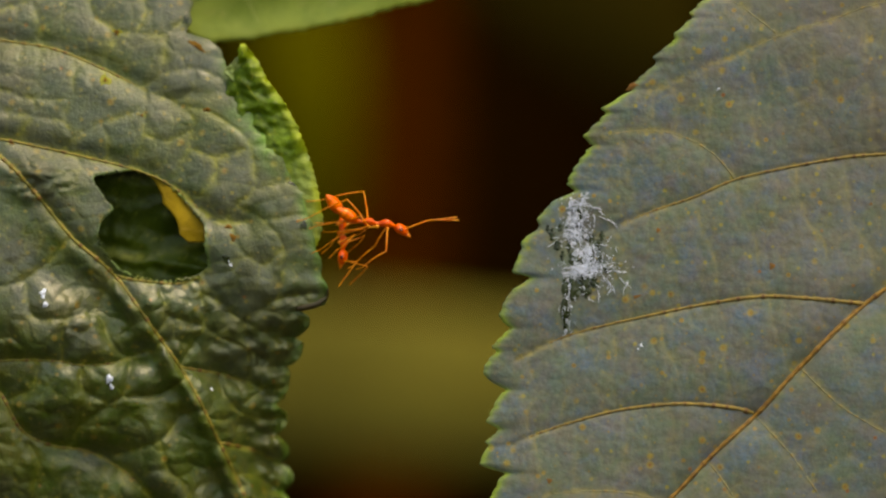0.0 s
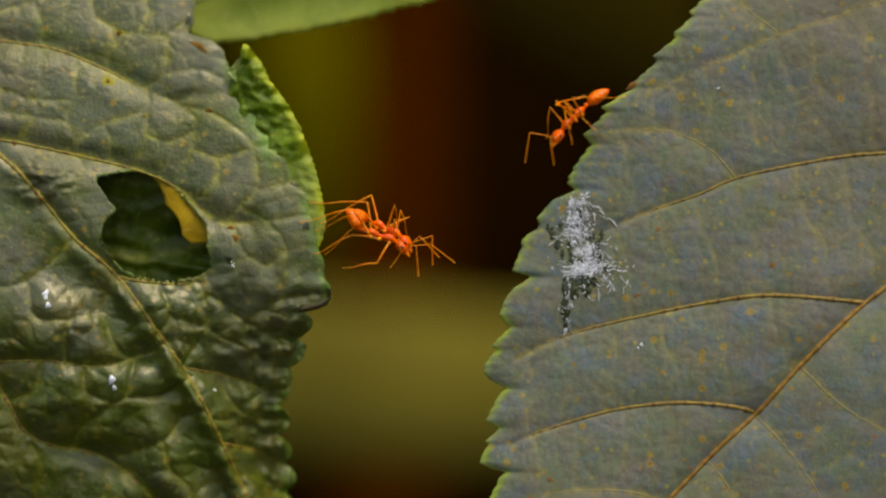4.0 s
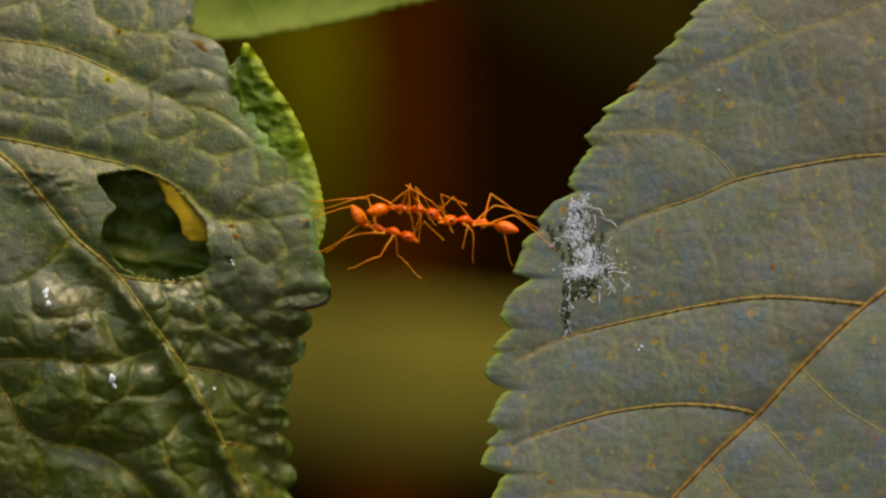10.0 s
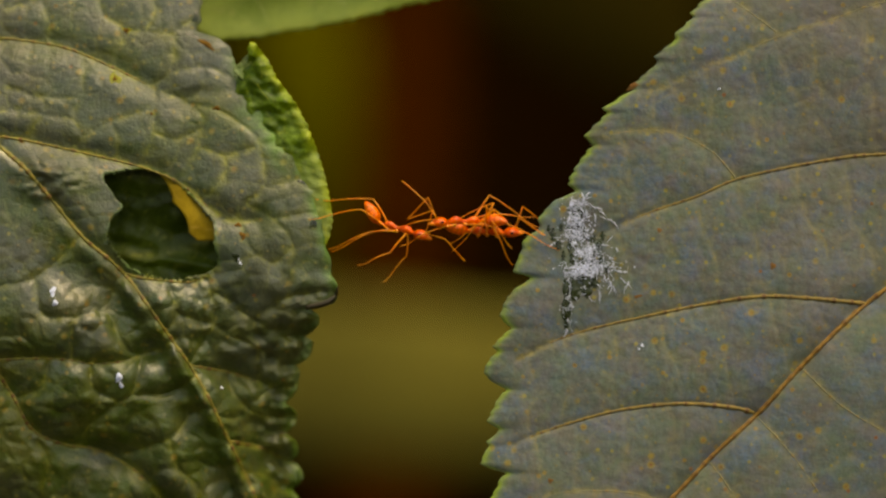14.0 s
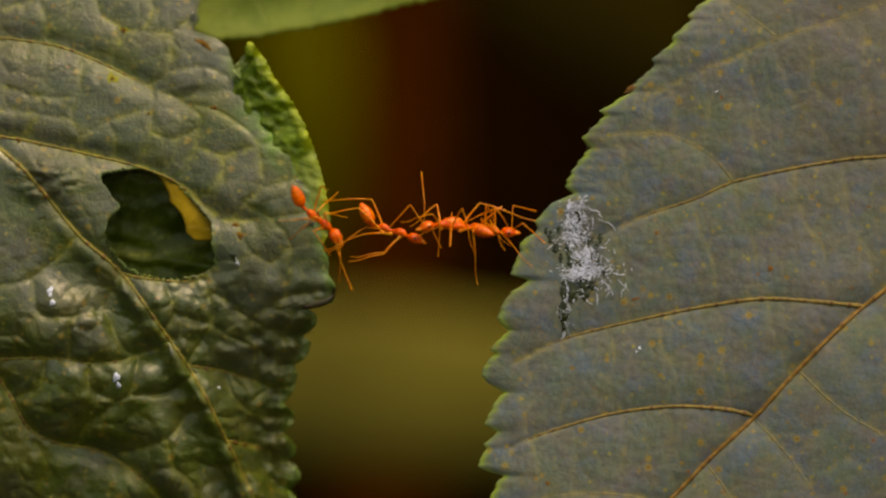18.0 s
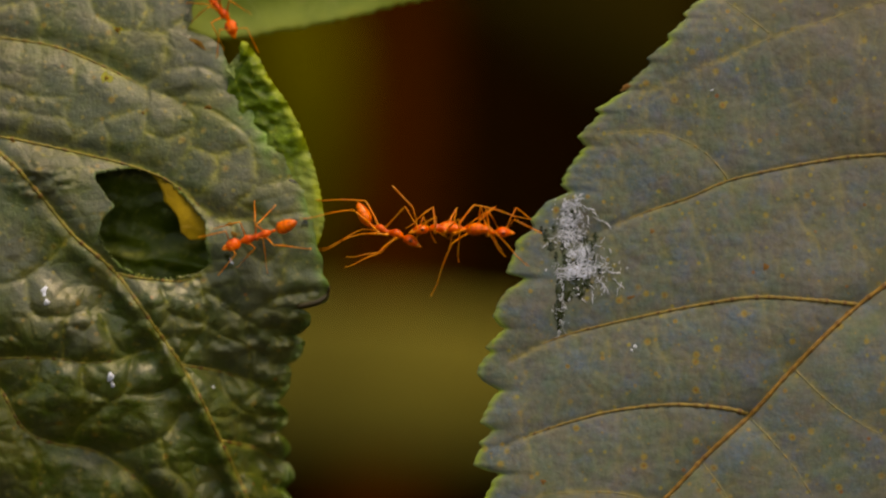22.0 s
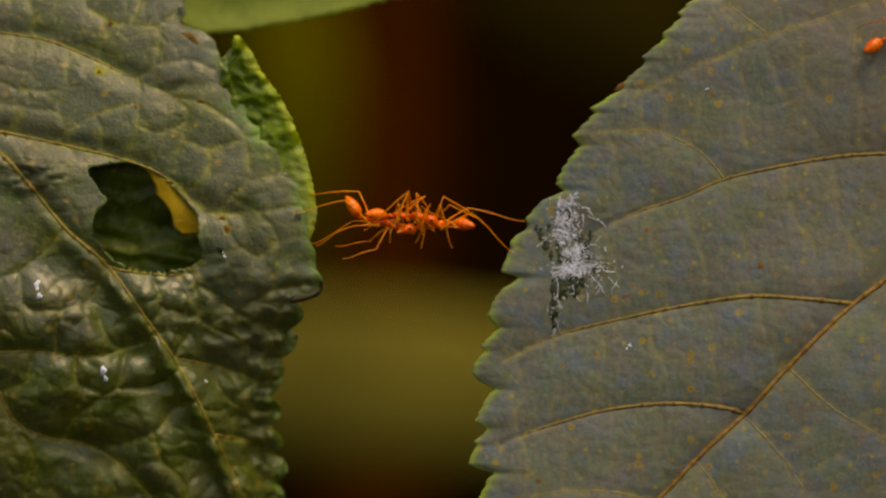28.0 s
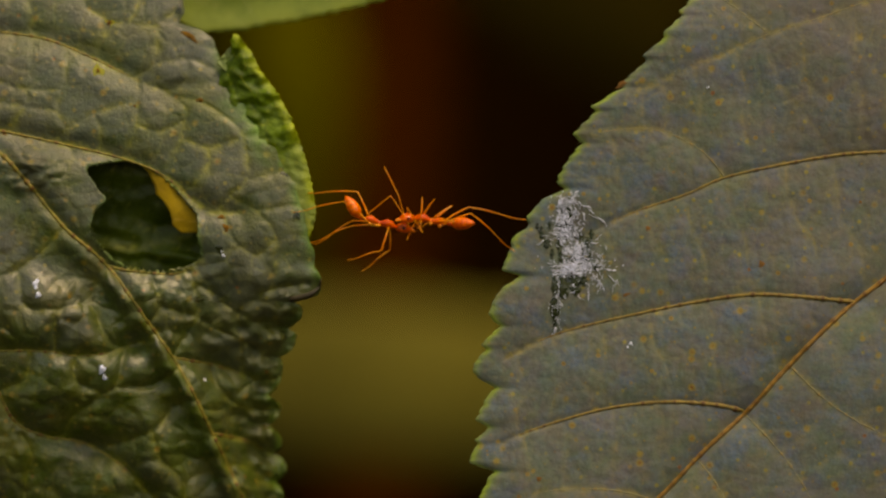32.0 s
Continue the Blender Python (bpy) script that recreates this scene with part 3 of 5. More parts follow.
def blade(name, ys, spots, lo, hi, depth, material, parent, lines=(), thick=0.00022, web_size=(90, 80), web_seed=2, rim_side=1, label="", hole=None, web_shift=(11, 12, 16, 60), swap=False, net=(), rim_wide=None, net_gain=1.0):
    """A leaf blade: rows of vertices from one margin to the other, raised by depth, with vein and margin masks."""
    ys, g = np.array(ys, float), np.array(spots, float)
    a, b = lo(ys), hi(ys)
    y = np.repeat(ys[:, None], len(g), 1)
    x = a[:, None] + (b - a)[:, None] * g[None, :]
    if swap:
        x, y = y, x
    keep = np.ones(x.shape, bool)
    inside = np.zeros(x.shape, bool)
    if hole:
        cx, cy = HOLE_AT
        ring = smooth_line(hole + [hole[0]], 5)
        ang = np.arctan2(ring[:, 1] - cy, ring[:, 0] - cx)
        rad = np.hypot(ring[:, 1] - cy, ring[:, 0] - cx)
        order = np.argsort(ang)
        ang, rad = ang[order], rad[order]
        th, r = np.arctan2(y - cy, x - cx), np.hypot(y - cy, x - cx)
        lim = np.interp(th, np.r_[ang - 2 * math.pi, ang, ang + 2 * math.pi], np.r_[rad, rad, rad])
        band = np.abs(r - lim) < 3.2
        x = np.where(band, cx + (x - cx) * lim / r, x)
        y = np.where(band, cy + (y - cy) * lim / r, y)
        inside = (r < lim) & ~band
        rim_hole = np.exp(-(np.clip(r - lim, 0, 99) / 5) ** 2)
    h = depth(x, y)
    wx, wy = x + web_shift[2] * ripple(x / web_shift[3], y / web_shift[3], web_shift[0]), y + web_shift[2] * ripple(x / web_shift[3], y / web_shift[3], web_shift[1])
    seams = np.exp(-(web(wx / web_size[0], wy / web_size[1], web_seed) / (0.09 if net else 0.036)) ** 2)
    vein = seams * (0.28 if net else 0.85)
    for line in net:
        d = from_line(x, y, line)[0]
        vein = np.maximum(vein, net_gain * np.maximum(0.70 * np.exp(-(d / 3.2) ** 2), 0.38 * net_gain * np.exp(-(d / 10) ** 2)))
    for line in lines:
        vein = np.maximum(vein, 0.9 * np.exp(-(from_line(x, y, line)[0] / 6.5) ** 2))
    if swap:
        de = np.abs((b[:, None] if rim_side > 0 else a[:, None]) - y)
    else:
        de = np.abs((b[:, None] if rim_side > 0 else a[:, None]) - x)
    rim = np.exp(-(de / ((10 if rim_side < 0 else 15) if rim_wide is None else rim_wide(y))) ** 2)
    if hole:
        rim = np.maximum(rim * step(y, 80, 150) * (1 - 0.4 * step(y, 335, 370)) * (1 - 0.3 * step(y, 530, 600)), 0.35 * rim_hole)
    o = parent.location
    k = U * (1 - h * U / FAR)
    verts = np.stack([(x - 784) * k - o[0], -h * U - o[1], HEIGHT + (441 - y) * k - o[2]], -1).reshape(-1, 3)
    ny, nx = x.shape
    idx = np.arange(ny * nx).reshape(ny, nx)
    quads = np.stack([idx[:-1, :-1], idx[1:, :-1], idx[1:, 1:], idx[:-1, 1:]], -1).reshape(-1, 4)
    if hole:
        quads = quads[~inside.reshape(-1)[quads].any(1)]
    if swap:
        quads = quads[:, ::-1]
    me = bpy.data.meshes.new(name)
    me.from_pydata(verts.tolist(), [], quads.tolist())
    me.materials.append(material)
    me.polygons.foreach_set("use_smooth", [True] * len(me.polygons))
    for key, values in (("vein", vein), ("rim", rim)):
        me.attributes.new(key, "FLOAT", "POINT").data.foreach_set("value", np.clip(values, 0, 1).astype(np.float32).reshape(-1))
    if hole:
        bm = bmesh.new()
        bm.from_mesh(me)
        bmesh.ops.delete(bm, geom=[v for v in bm.verts if not v.link_faces], context="VERTS")
        bm.to_mesh(me)
        bm.free()
    ob = part(name, me, parent, label)
    mod = ob.modifiers.new("thickness", "SOLIDIFY")
    mod.thickness, mod.offset = thick, -1
    return ob


def vein_tube(name, line, depth, r0, r1, material, parent, label="", lift=0.5, rough=1.0):
    """A vein as a slightly uneven tube, with dark knots along it."""
    luck = random.Random(int(line[0][0] * 7 + line[-1][1]))
    line = smooth_line(line[::2] if len(line) > 4 else line, 5)
    n = len(line)
    h = depth(line[:, 0], line[:, 1])
    run = np.r_[0, np.cumsum(np.hypot(*np.diff(line, axis=0).T))]
    knots, at_run = [], luck.uniform(4, 20)
    while at_run < run[-1]:
        knots.append((at_run, luck.uniform(0.35, 1.0)))
        at_run += luck.uniform(11, 34)
    knot = np.zeros(n)
    for c, k in knots:
        knot = np.maximum(knot, k * np.exp(-((run - c) / 3.6) ** 2))
    sink = [max(0.0, i / (n - 1) - 0.78) * 4.5 * max(r0, r1) if r1 < r0 else 0.0 for i in range(n)]
    pts = [at(px, py, -(hh + lift * r0 - d) * U) for (px, py), hh, d in zip(line, h, sink)]
    radii = [(r0 + (r1 - r0) * i / (n - 1)) * U * (1 + 0.10 * rough * math.sin(i * 1.9) * math.sin(i * 0.5 + r0) + 0.55 * min(rough, 1.6) * knot[i]) for i in range(n)]
    v, f = tube(pts, radii, 8)
    me = mesh_of(name, local(v, parent), f, material)
    me.attributes.new("knot", "FLOAT", "POINT").data.foreach_set("value", np.repeat(knot, 8).astype(np.float32))
    return part(name, me, parent, label)


def thing(name, place, label, category, group="", kind=""):
    ob = new(name)
    ob.location = place
    ob.empty_display_size = 0.005
    return tagged(ob, label, category, group, kind)


holed_leaf = thing("leaf", at(-600, -220), "glossy dark green crinkled leaf with a ragged hole", "leaf", "leaves of the shrub")
ROWS = np.unique(np.r_[np.linspace(-500, -20, 40), np.arange(-20, 900, 3.4), np.linspace(900, 1320, 34)])
COLS = np.r_[np.linspace(0, 0.36, 30)[:-1], np.linspace(0.36, 1, 220)]
blade("blade", ROWS, COLS, lambda y: -560 + 0.0006 * (y - 300) ** 2, left_edge, left_depth, M_LEFT, holed_leaf, LEFT_LINES.values(), web_size=(38, 33), web_seed=6, hole=HOLE, net=LEFT_SEAMS, rim_wide=lambda y: 14 + 22 * step(y, 160, 215) * (1 - step(y, 300, 345)))
for name, line in LEFT_LINES.items():
    if name == "midrib":
        vein_tube("midrib", line, left_depth, 4.0, 2.4, M_GREENVEIN, holed_leaf, "ochre raised midrib", lift=-0.1, rough=2.6)
    else:
        vein_tube("side_vein", line, left_depth, 2.9, 1.3, M_GREENVEIN, holed_leaf, lift=0.1, rough=2.4)
v, f = tube([at(-560, -190, 0), at(-640, -260, 0.001), at(-760, -340, 0.003), at(-900, -400, 0.006)], [12 * U, 13 * U, 14 * U, 16 * U])
part("petiole", mesh_of("petiole", local(v, holed_leaf), f, M_GREENVEIN), holed_leaf)

# curled-back bright margin behind the upper edge
CURL = [(78, 436), (90, 446), (110, 462), (140, 476), (180, 506), (220, 528), (260, 545), (300, 558), (340, 568), (390, 576), (425, 570), (450, 556)]


def curl_edge(y):
    e = np.array(CURL, float)
    q = (y / 13.0) % 1
    return np.interp(y, e[:, 0], e[:, 1]) + 3.5 * np.where(q < 0.3, q / 0.3, (1 - q) / 0.7) - 2


def curl_depth(x, y):
    t = curl_edge(y) - x
    return -34 - 0.16 * t + (10 * ripple(x / 28, y / 20 + x / 60, 61) + 5 * ripple(x / 12, y / 9, 62)) * (1 - 0.7 * step(y, 240, 300)) - 6 * np.exp(-(t / 8) ** 2)


blade("curled_margin", np.arange(78, 450, 4.0), np.linspace(0, 1, 34), lambda y: curl_edge(y) - 3 - 40 * (1 - np.exp(-(y - 78) / 22)) - 62 * step(y, 105, 190) - 6 * np.abs(ripple(y / 12, y * 0, 63)), curl_edge, curl_depth, M_CURL, holed_leaf, web_size=(24, 30), web_seed=9, label="bright yellow-green margin curled back")

blade("pale_flap", np.arange(98, 150, 3.0), np.linspace(0, 1, 14), lambda y: 432 - 30 * np.clip((y - 96) / 30, 0, 1) ** 0.8 + 26 * np.clip((y - 128) / 20, 0, 1) ** 2 + 4 * ripple(y / 6, y * 0, 64), lambda y: 434 + 9 * step(y, 122, 148) + 4 * ripple(y / 8, y * 0, 66), lambda x, y: -44 + 9 * ripple(x / 16, y / 18, 65) + 3 * ripple(x / 7, y / 7, 67) - 0.004 * (x - 415) ** 2, M_FLAP, holed_leaf, web_size=(24, 30), web_seed=10, label="pale underside of a folded flap")

# rolled lip: the shadow band under the corner, put in as a dark tube
line = smooth_line([(528, 548), (545, 544), (562, 540), (574, 533), (582, 524), (584, 512)], 4)
pts = [at(px, py, surface(px - 5, py - 6, left_depth) + 4 * U) for px, py in line]
v, f = tube(pts, [U * (2.0 + 4.5 * math.sin(math.pi * min(1, 0.12 + i / (len(pts) - 1)) ** 0.8)) for i in range(len(pts))], 8)
part("rolled_lip", mesh_of("rolled_lip", local(v, holed_leaf), f, M_LIP), holed_leaf, "underside of the rolled lip, its shadow band painted dark brown")

# ---- the leaf seen through the hole ----
inner = thing("leaf", at(150, 560, 0.006), "dark green shaded leaf behind the hole", "leaf", "leaves of the shrub")


def inner_depth(x, y):
    y = y - 0.10 * (x - 200)
    return -112 - 0.08 * (y - 400) + 0.32 * np.clip(402 - y, 0, 130) + 8 * ripple(x / 55, y / 30, 71) + 5 * ripple(x / 26, y / 12, 72) + 2.5 * ripple(x / 10, y / 7, 73) + 12 * np.exp(-((y - 455 - 0.05 * (x - 250)) / 9) ** 2) + 0.05 * (y - 400)


blade("blade", np.arange(40, 430, 5.0), np.linspace(0, 1, 60), lambda x: 285 + 9 * ripple(x / 30, x * 0, 77), lambda x: 640 + 0 * x, inner_depth, M_INNER, inner, [smooth_line([(150, 450), (250, 455), (330, 440), (420, 400)], 10)], web_size=(40, 26), web_seed=4, swap=True)
blade("yellow_edge", np.arange(306, 432, 4.0), np.linspace(0, 1, 16), lambda y: 268 + (y - 320) * 0.55 + 9 * np.abs(np.sin(y / 19.0 + 0.6 * ripple(y / 20, y * 0, 76))), lambda y: 352 + (y - 296) * 0.30, lambda x, y: -30 + 4 * ripple(x / 30, y / 30, 75), M_YELLOW, inner, web_size=(60, 60), label="yellowed toothed edge")

# ---- pale leaf above and behind ----
top_leaf = thing("leaf", at(560, -380, 0.012), "pale green leaf hanging above, slightly out of focus", "leaf", "leaves of the shrub")
TOP_EDGE = [(318, 20), (335, 58), (365, 74), (420, 73), (500, 60), (600, 41), (700, 18), (790, -6), (900, -40), (1050, -110), (1150, -190)]


def top_edge(x):
    e = np.array(TOP_EDGE, float)
    return np.interp(x, e[:, 0], e[:, 1]) + 3 * ripple(x / 14, x * 0, 81) + (4 + 3 * ripple(x / 60, x * 0, 83)) * ((x / 23 + 0.5 * ripple(x / 50, x * 0, 84)) % 1) - 3


blade("blade", np.arange(318, 1150, 8.0), np.linspace(0, 1, 60), lambda x: -420 + 0.0004 * (x - 700) ** 2, top_edge, lambda x, y: -240 + 12 * ripple(x / 120, y / 60, 82) + 0.05 * y, M_TOP, top_leaf, [smooth_line([(330, 0), (500, -60), (800, -150), (1100, -220)], 20)], web_size=(110, 70), web_seed=8, swap=True)

line = smooth_line([(322, 8), (500, -60), (800, -150), (1100, -225)], 20)
vein_tube("midrib", line, lambda x, y: -240 + 12 * ripple(x / 120, y / 60, 82) + 0.05 * y, 3, 6, M_PALEVEIN, top_leaf)
for x0, x1 in ((420, 470), (540, 610), (680, 770), (830, 930)):
    y0 = float(np.interp(x0, line[:, 0], line[:, 1]))
    vein_tube("side_vein", smooth_line([(x0, y0), (x0 * 0.4 + x1 * 0.6, y0 * 0.5 + float(top_edge(np.array([x1]))[0]) * 0.5), (x1, float(top_edge(np.array([x1]))[0]) - 6)], 12), lambda x, y: -240 + 12 * ripple(x / 120, y / 60, 82) + 0.05 * y, 1.2, 0.4, M_PALEVEIN, top_leaf)

# ---- the downy leaf ----
downy_leaf = thing("leaf", at(2400, -260), "grey-green downy leaf with a toothed edge and ochre veins", "leaf", "leaves of the shrub")
ROWS = np.unique(np.r_[np.linspace(-640, -20, 50), np.arange(-20, 900, 3.6), np.linspace(900, 1100, 30)])
COLS = np.r_[np.linspace(0, 0.012, 4)[:-1], np.linspace(0.012, 0.52, 205)[:-1], np.linspace(0.52, 1, 40)]
blade("blade", ROWS, COLS, right_edge, lambda y: np.interp(y, [e[0] for e in RIGHT_BACK], [e[1] for e in RIGHT_BACK]) + 8 * ripple(y / 30, y * 0, 6), right_depth, M_RIGHT, downy_leaf, RIGHT_LINES.values(), web_size=(31, 29), web_seed=16, rim_side=-1, web_shift=(41, 42, 14, 55), net=RIGHT_SEAMS, net_gain=0.75)
for name, line in RIGHT_LINES.items():
    if name == "midrib":
        vein_tube("midrib", line, right_depth, 2.8, 5.4, M_MIDRIB, downy_leaf, "reddish brown midrib", lift=0.25, rough=1.0)
    else:
        faint = name not in ("middle", "lower", "upper")
        vein_tube("side_vein", line, right_depth, 1.2 if faint else 3.3, 0.4 if faint else 1.0, M_FAINT if faint else M_VEIN, downy_leaf, lift=0.05 if faint else 0.3, rough=2.4)
v, f = tube([at(2400, -260, 0), at(2480, -340, 0.001), at(2600, -450, 0.003), at(2750, -560, 0.006)], [12 * U, 13 * U, 14 * U, 16 * U])
part("petiole", mesh_of("petiole", local(v, downy_leaf), f, M_MIDRIB), downy_leaf)

# ---- white crust on the downy leaf ----
crust = thing("crust", at(1020, 430), "white thready crust, like mould or bird lime, on the leaf", "crust", kind="stuff")
rng = random.Random(4)
verts, faces = [], []
BLOBS = [(1024, 358, 13, 10), (1018, 390, 17, 17), (1021, 416, 17, 13), (1038, 446, 20, 11), (1043, 472, 31, 11), (1018, 478, 18, 10)]


def thread(x, y, angle, length, r):
    pts, radii = [], []
    for i in range(5):
        angle += rng.uniform(-0.6, 0.6)
        h = relief(right_depth, x, y)
        pts.append(at(x, y, -(h + rng.uniform(0.9, 2.4)) * U))
        radii.append(r * U * rng.uniform(0.6, 1.2) * (1 if i < 4 else 0.4))
        x, y = x + math.cos(angle) * length / 4, y + math.sin(angle) * length / 4
    v, f = tube(pts, radii, 5)
    n = len(verts)
    verts.extend(local(v, crust))
    faces.extend([tuple(q + n for q in p) for p in f])


SHARES = (0.6, 1.3, 1.0, 1.2, 1.9, 0.8)
for i in range(560):
    bx, by, sx, sy = BLOBS[rng.choices(range(6), SHARES)[0]]
    thread(rng.gauss(bx, sx * 0.62), rng.gauss(by, sy * 0.66), rng.uniform(0, 6.3), rng.uniform(4, 14), rng.uniform(0.30, 0.75))
# loose arms that wander off the clumps
for x, y, a, n in ((1050, 376, 0.4, 4), (1040, 356, 0.7, 3), (1062, 478, 0.9, 4), (1074, 470, 0.4, 3), (1096, 488, 0.9, 2), (1108, 496, 2.2, 2), (1005, 490, 1.5, 5), (1030, 492, 1.3, 4), (1000, 560, 1.6, 3), (1052, 498, 1.2, 3), (1076, 486, 1.3, 3), (990, 420, 2.6, 2), (1062, 430, -0.6, 2), (1070, 446, 0.8, 2)):
    for i in range(n):
        thread(x + 11 * i * math.cos(a) + rng.uniform(-2, 2), y + 11 * i * math.sin(a) + rng.uniform(-2, 2), a + rng.uniform(-0.4, 0.4), 15, rng.uniform(0.45, 0.85))
for i in range(420):
    bx, by, sx, sy = BLOBS[rng.choices(range(6), SHARES)[0]]
    thread(rng.gauss(bx, sx * 0.9), rng.gauss(by, sy * 0.95), rng.uniform(0, 6.3), rng.uniform(0.8, 3), rng.uniform(0.4, 1.1))
for i in range(45):
    thread(rng.gauss(1001, 6), rng.uniform(490, 585), rng.uniform(1.2, 1.9), rng.uniform(2, 8), rng.uniform(0.35, 0.8))
part("threads", mesh_of("threads", verts, faces, M_WHITE), crust)
for cx, cy, w, h in ((1018, 396, 17, 30), (1040, 466, 27, 17), (1014, 508, 16, 22), (1036, 508, 10, 18), (1050, 498, 8, 10), (999, 535, 8, 48), (1012, 508, 10, 18), (1038, 502, 5, 16), (1006, 432, 5, 14), (1058, 430, 5, 11), (1030, 412, 6, 9), (1048, 446, 6, 8), (1010, 455, 5, 11), (1072, 474, 5, 7), (1026, 378, 5, 9), (1028, 490, 9, 7), (976, 412, 6, 12), (985, 432, 7, 9), (968, 402, 4, 7), (1044, 420, 12, 7), (1064, 415, 5, 9), (990, 400, 4, 8), (1020, 400, 4, 6), (994, 450, 4, 9), (1060, 452, 4, 6), (1040, 476, 6, 5)):
    pts, fs = [], []
    for j in range(17):
        for i in range(7):
            s = (i / 6 - 0.5) * 2
            yy = cy + h * (j / 8 - 1)
            ww = w * math.sqrt(max(0.02, 1 - (j / 8 - 1) ** 2)) * (1 + 0.35 * math.sin(j * 0.8 + cx) + 0.2 * math.sin(j * 1.7 + cy))
            d = relief(right_depth, cx + s * ww, yy) + (3.0 if w < 15 else 1.2) * (1 - s * s) - 0.6
            pts.append(at(cx + s * ww, yy, -d * U))
    for j in range(16):
        for i in range(6):
            fs.append((j * 7 + i, (j + 1) * 7 + i, (j + 1) * 7 + i + 1, j * 7 + i + 1))
    part("wet_streak", mesh_of("wet_streak", local(pts, crust), fs, M_WET_SHADE), crust, "dark wet streak")

# ---- flecks and scars ----


def fleck(name, x, y, w, h, depth, material, label, lean=0.0, lift=0.6, group=""):
    """A small uneven flattened bead on a leaf."""
    root = at(x, y, surface(x, y, depth))
    vs, fs = [], []
    n, m = 10, 5
    for j in range(m + 1):
        a = math.pi / 2 * j / m
        for i in range(n):
            b = 2 * math.pi * i / n
            k = 1 + 0.25 * math.sin(b * 3 + x) + 0.15 * math.sin(b * 5 + y)
            u, q = math.cos(a) * math.cos(b) * w * k, math.cos(a) * math.sin(b) * h * k
            u, q = u * math.cos(lean) - q * math.sin(lean), u * math.sin(lean) + q * math.cos(lean)
            d = relief(depth, x + u, y + q) + math.sin(a) * lift * min(w, h) - 0.4
            vs.append(at(x + u, y + q, -d * U) - root)
    for j in range(m):
        for i in range(n):
            q = (i + 1) % n
            fs.append((j * n + i, j * n + q, (j + 1) * n + q, (j + 1) * n + i))
    fs.append(tuple(range(m * n, (m + 1) * n)))
    ob = new(name, mesh_of(name, vs, fs, material))
    ob.location = root
    return tagged(ob, label, "speck", group)


on_left = []
# white droplet specks, and white beads painted in for glints on the leaf
for x, y, w, h, lean in ((197, 672, 6, 9, 0.3), (201, 686, 4, 6, -0.3), (80, 520, 5, 10, 0.2), (84, 540, 5, 6, 0.5), (408, 462, 1.6, 4, -0.4), (412, 470, 2, 4, -0.7), (379, 690, 4, 2, 0.6)):
    on_left.append(fleck("speck", x, y, w, h, left_depth, M_WHITE, "small white fleck and painted glint on the dark leaf", lean, group="white flecks"))
for x, y, w, h, lean in ((416, 421, 5, 8, -0.5), (408, 402, 7, 4, 0.0), (190, 143, 5, 5, 0.3), (25, 255, 4, 3, 0.0), (62, 260, 5, 3, 0.2), (210, 58, 6, 5, 0.0), (352, 82, 18, 5, 0.6), (370, 195, 7, 4, 0.0), (255, 205, 3, 3, 0.0)):
    on_left.append(fleck("scar", x, y, w, h, left_depth, M_SCAR, "small brown bite scar on the dark leaf", lean, 0.42, group="brown scars"))
# dark beads painted in where notches and gaps of the leaf look black
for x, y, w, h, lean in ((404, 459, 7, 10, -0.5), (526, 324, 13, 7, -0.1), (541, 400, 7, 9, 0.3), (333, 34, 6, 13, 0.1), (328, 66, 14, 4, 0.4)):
    on_left.append(fleck("dark_notch", x, y, w, h, left_depth, M_WET_SHADE, "dark patch painted in for a shaded notch of the crinkled leaf", lean, 0.15, group="wet hollows"))
M_HALO = plain("yellow_halo", (0.21, 0.21, 0.02), (0.13, 0.15, 0.02), 1500, 0.7, 0.2)
for x, y, w, h, lean in ((190, 143, 12, 10, 0.3), (211, 58, 10, 7, 0.1), (258, 205, 5, 4, 0.0)):
    on_left.append(fleck("halo", x, y, w, h, left_depth, M_HALO, "yellow halo round a bite scar", lean, 0.14, group="brown scars"))
for x, y, w, h, lean in ((1134, 609, 4, 1.6, 0.6), (1133, 608, 4, 1.4, -0.9), (1270, 155, 4, 1.5, -0.4), (1128, 615, 2, 2, 0.0)):
    fleck("speck", x, y, w, h, right_depth, M_WHITE, "small white fleck on the downy leaf", lean, group="white flecks")
for x, y, w, h, lean in ((1365, 468, 6, 7, 0.0), (971, 848, 6, 5, 0.2), (1126, 522, 10, 4, -0.3), (1118, 150, 12, 5, -0.5), (1164, 405, 5, 5, 0.0), (1540, 358, 4, 4, 0.0)):
    fleck("scar", x, y, w, h, right_depth, M_RUST, "small rust-brown spot on the downy leaf", lean, 0.15, group="brown scars")

# ---- out-of-focus surroundings ----


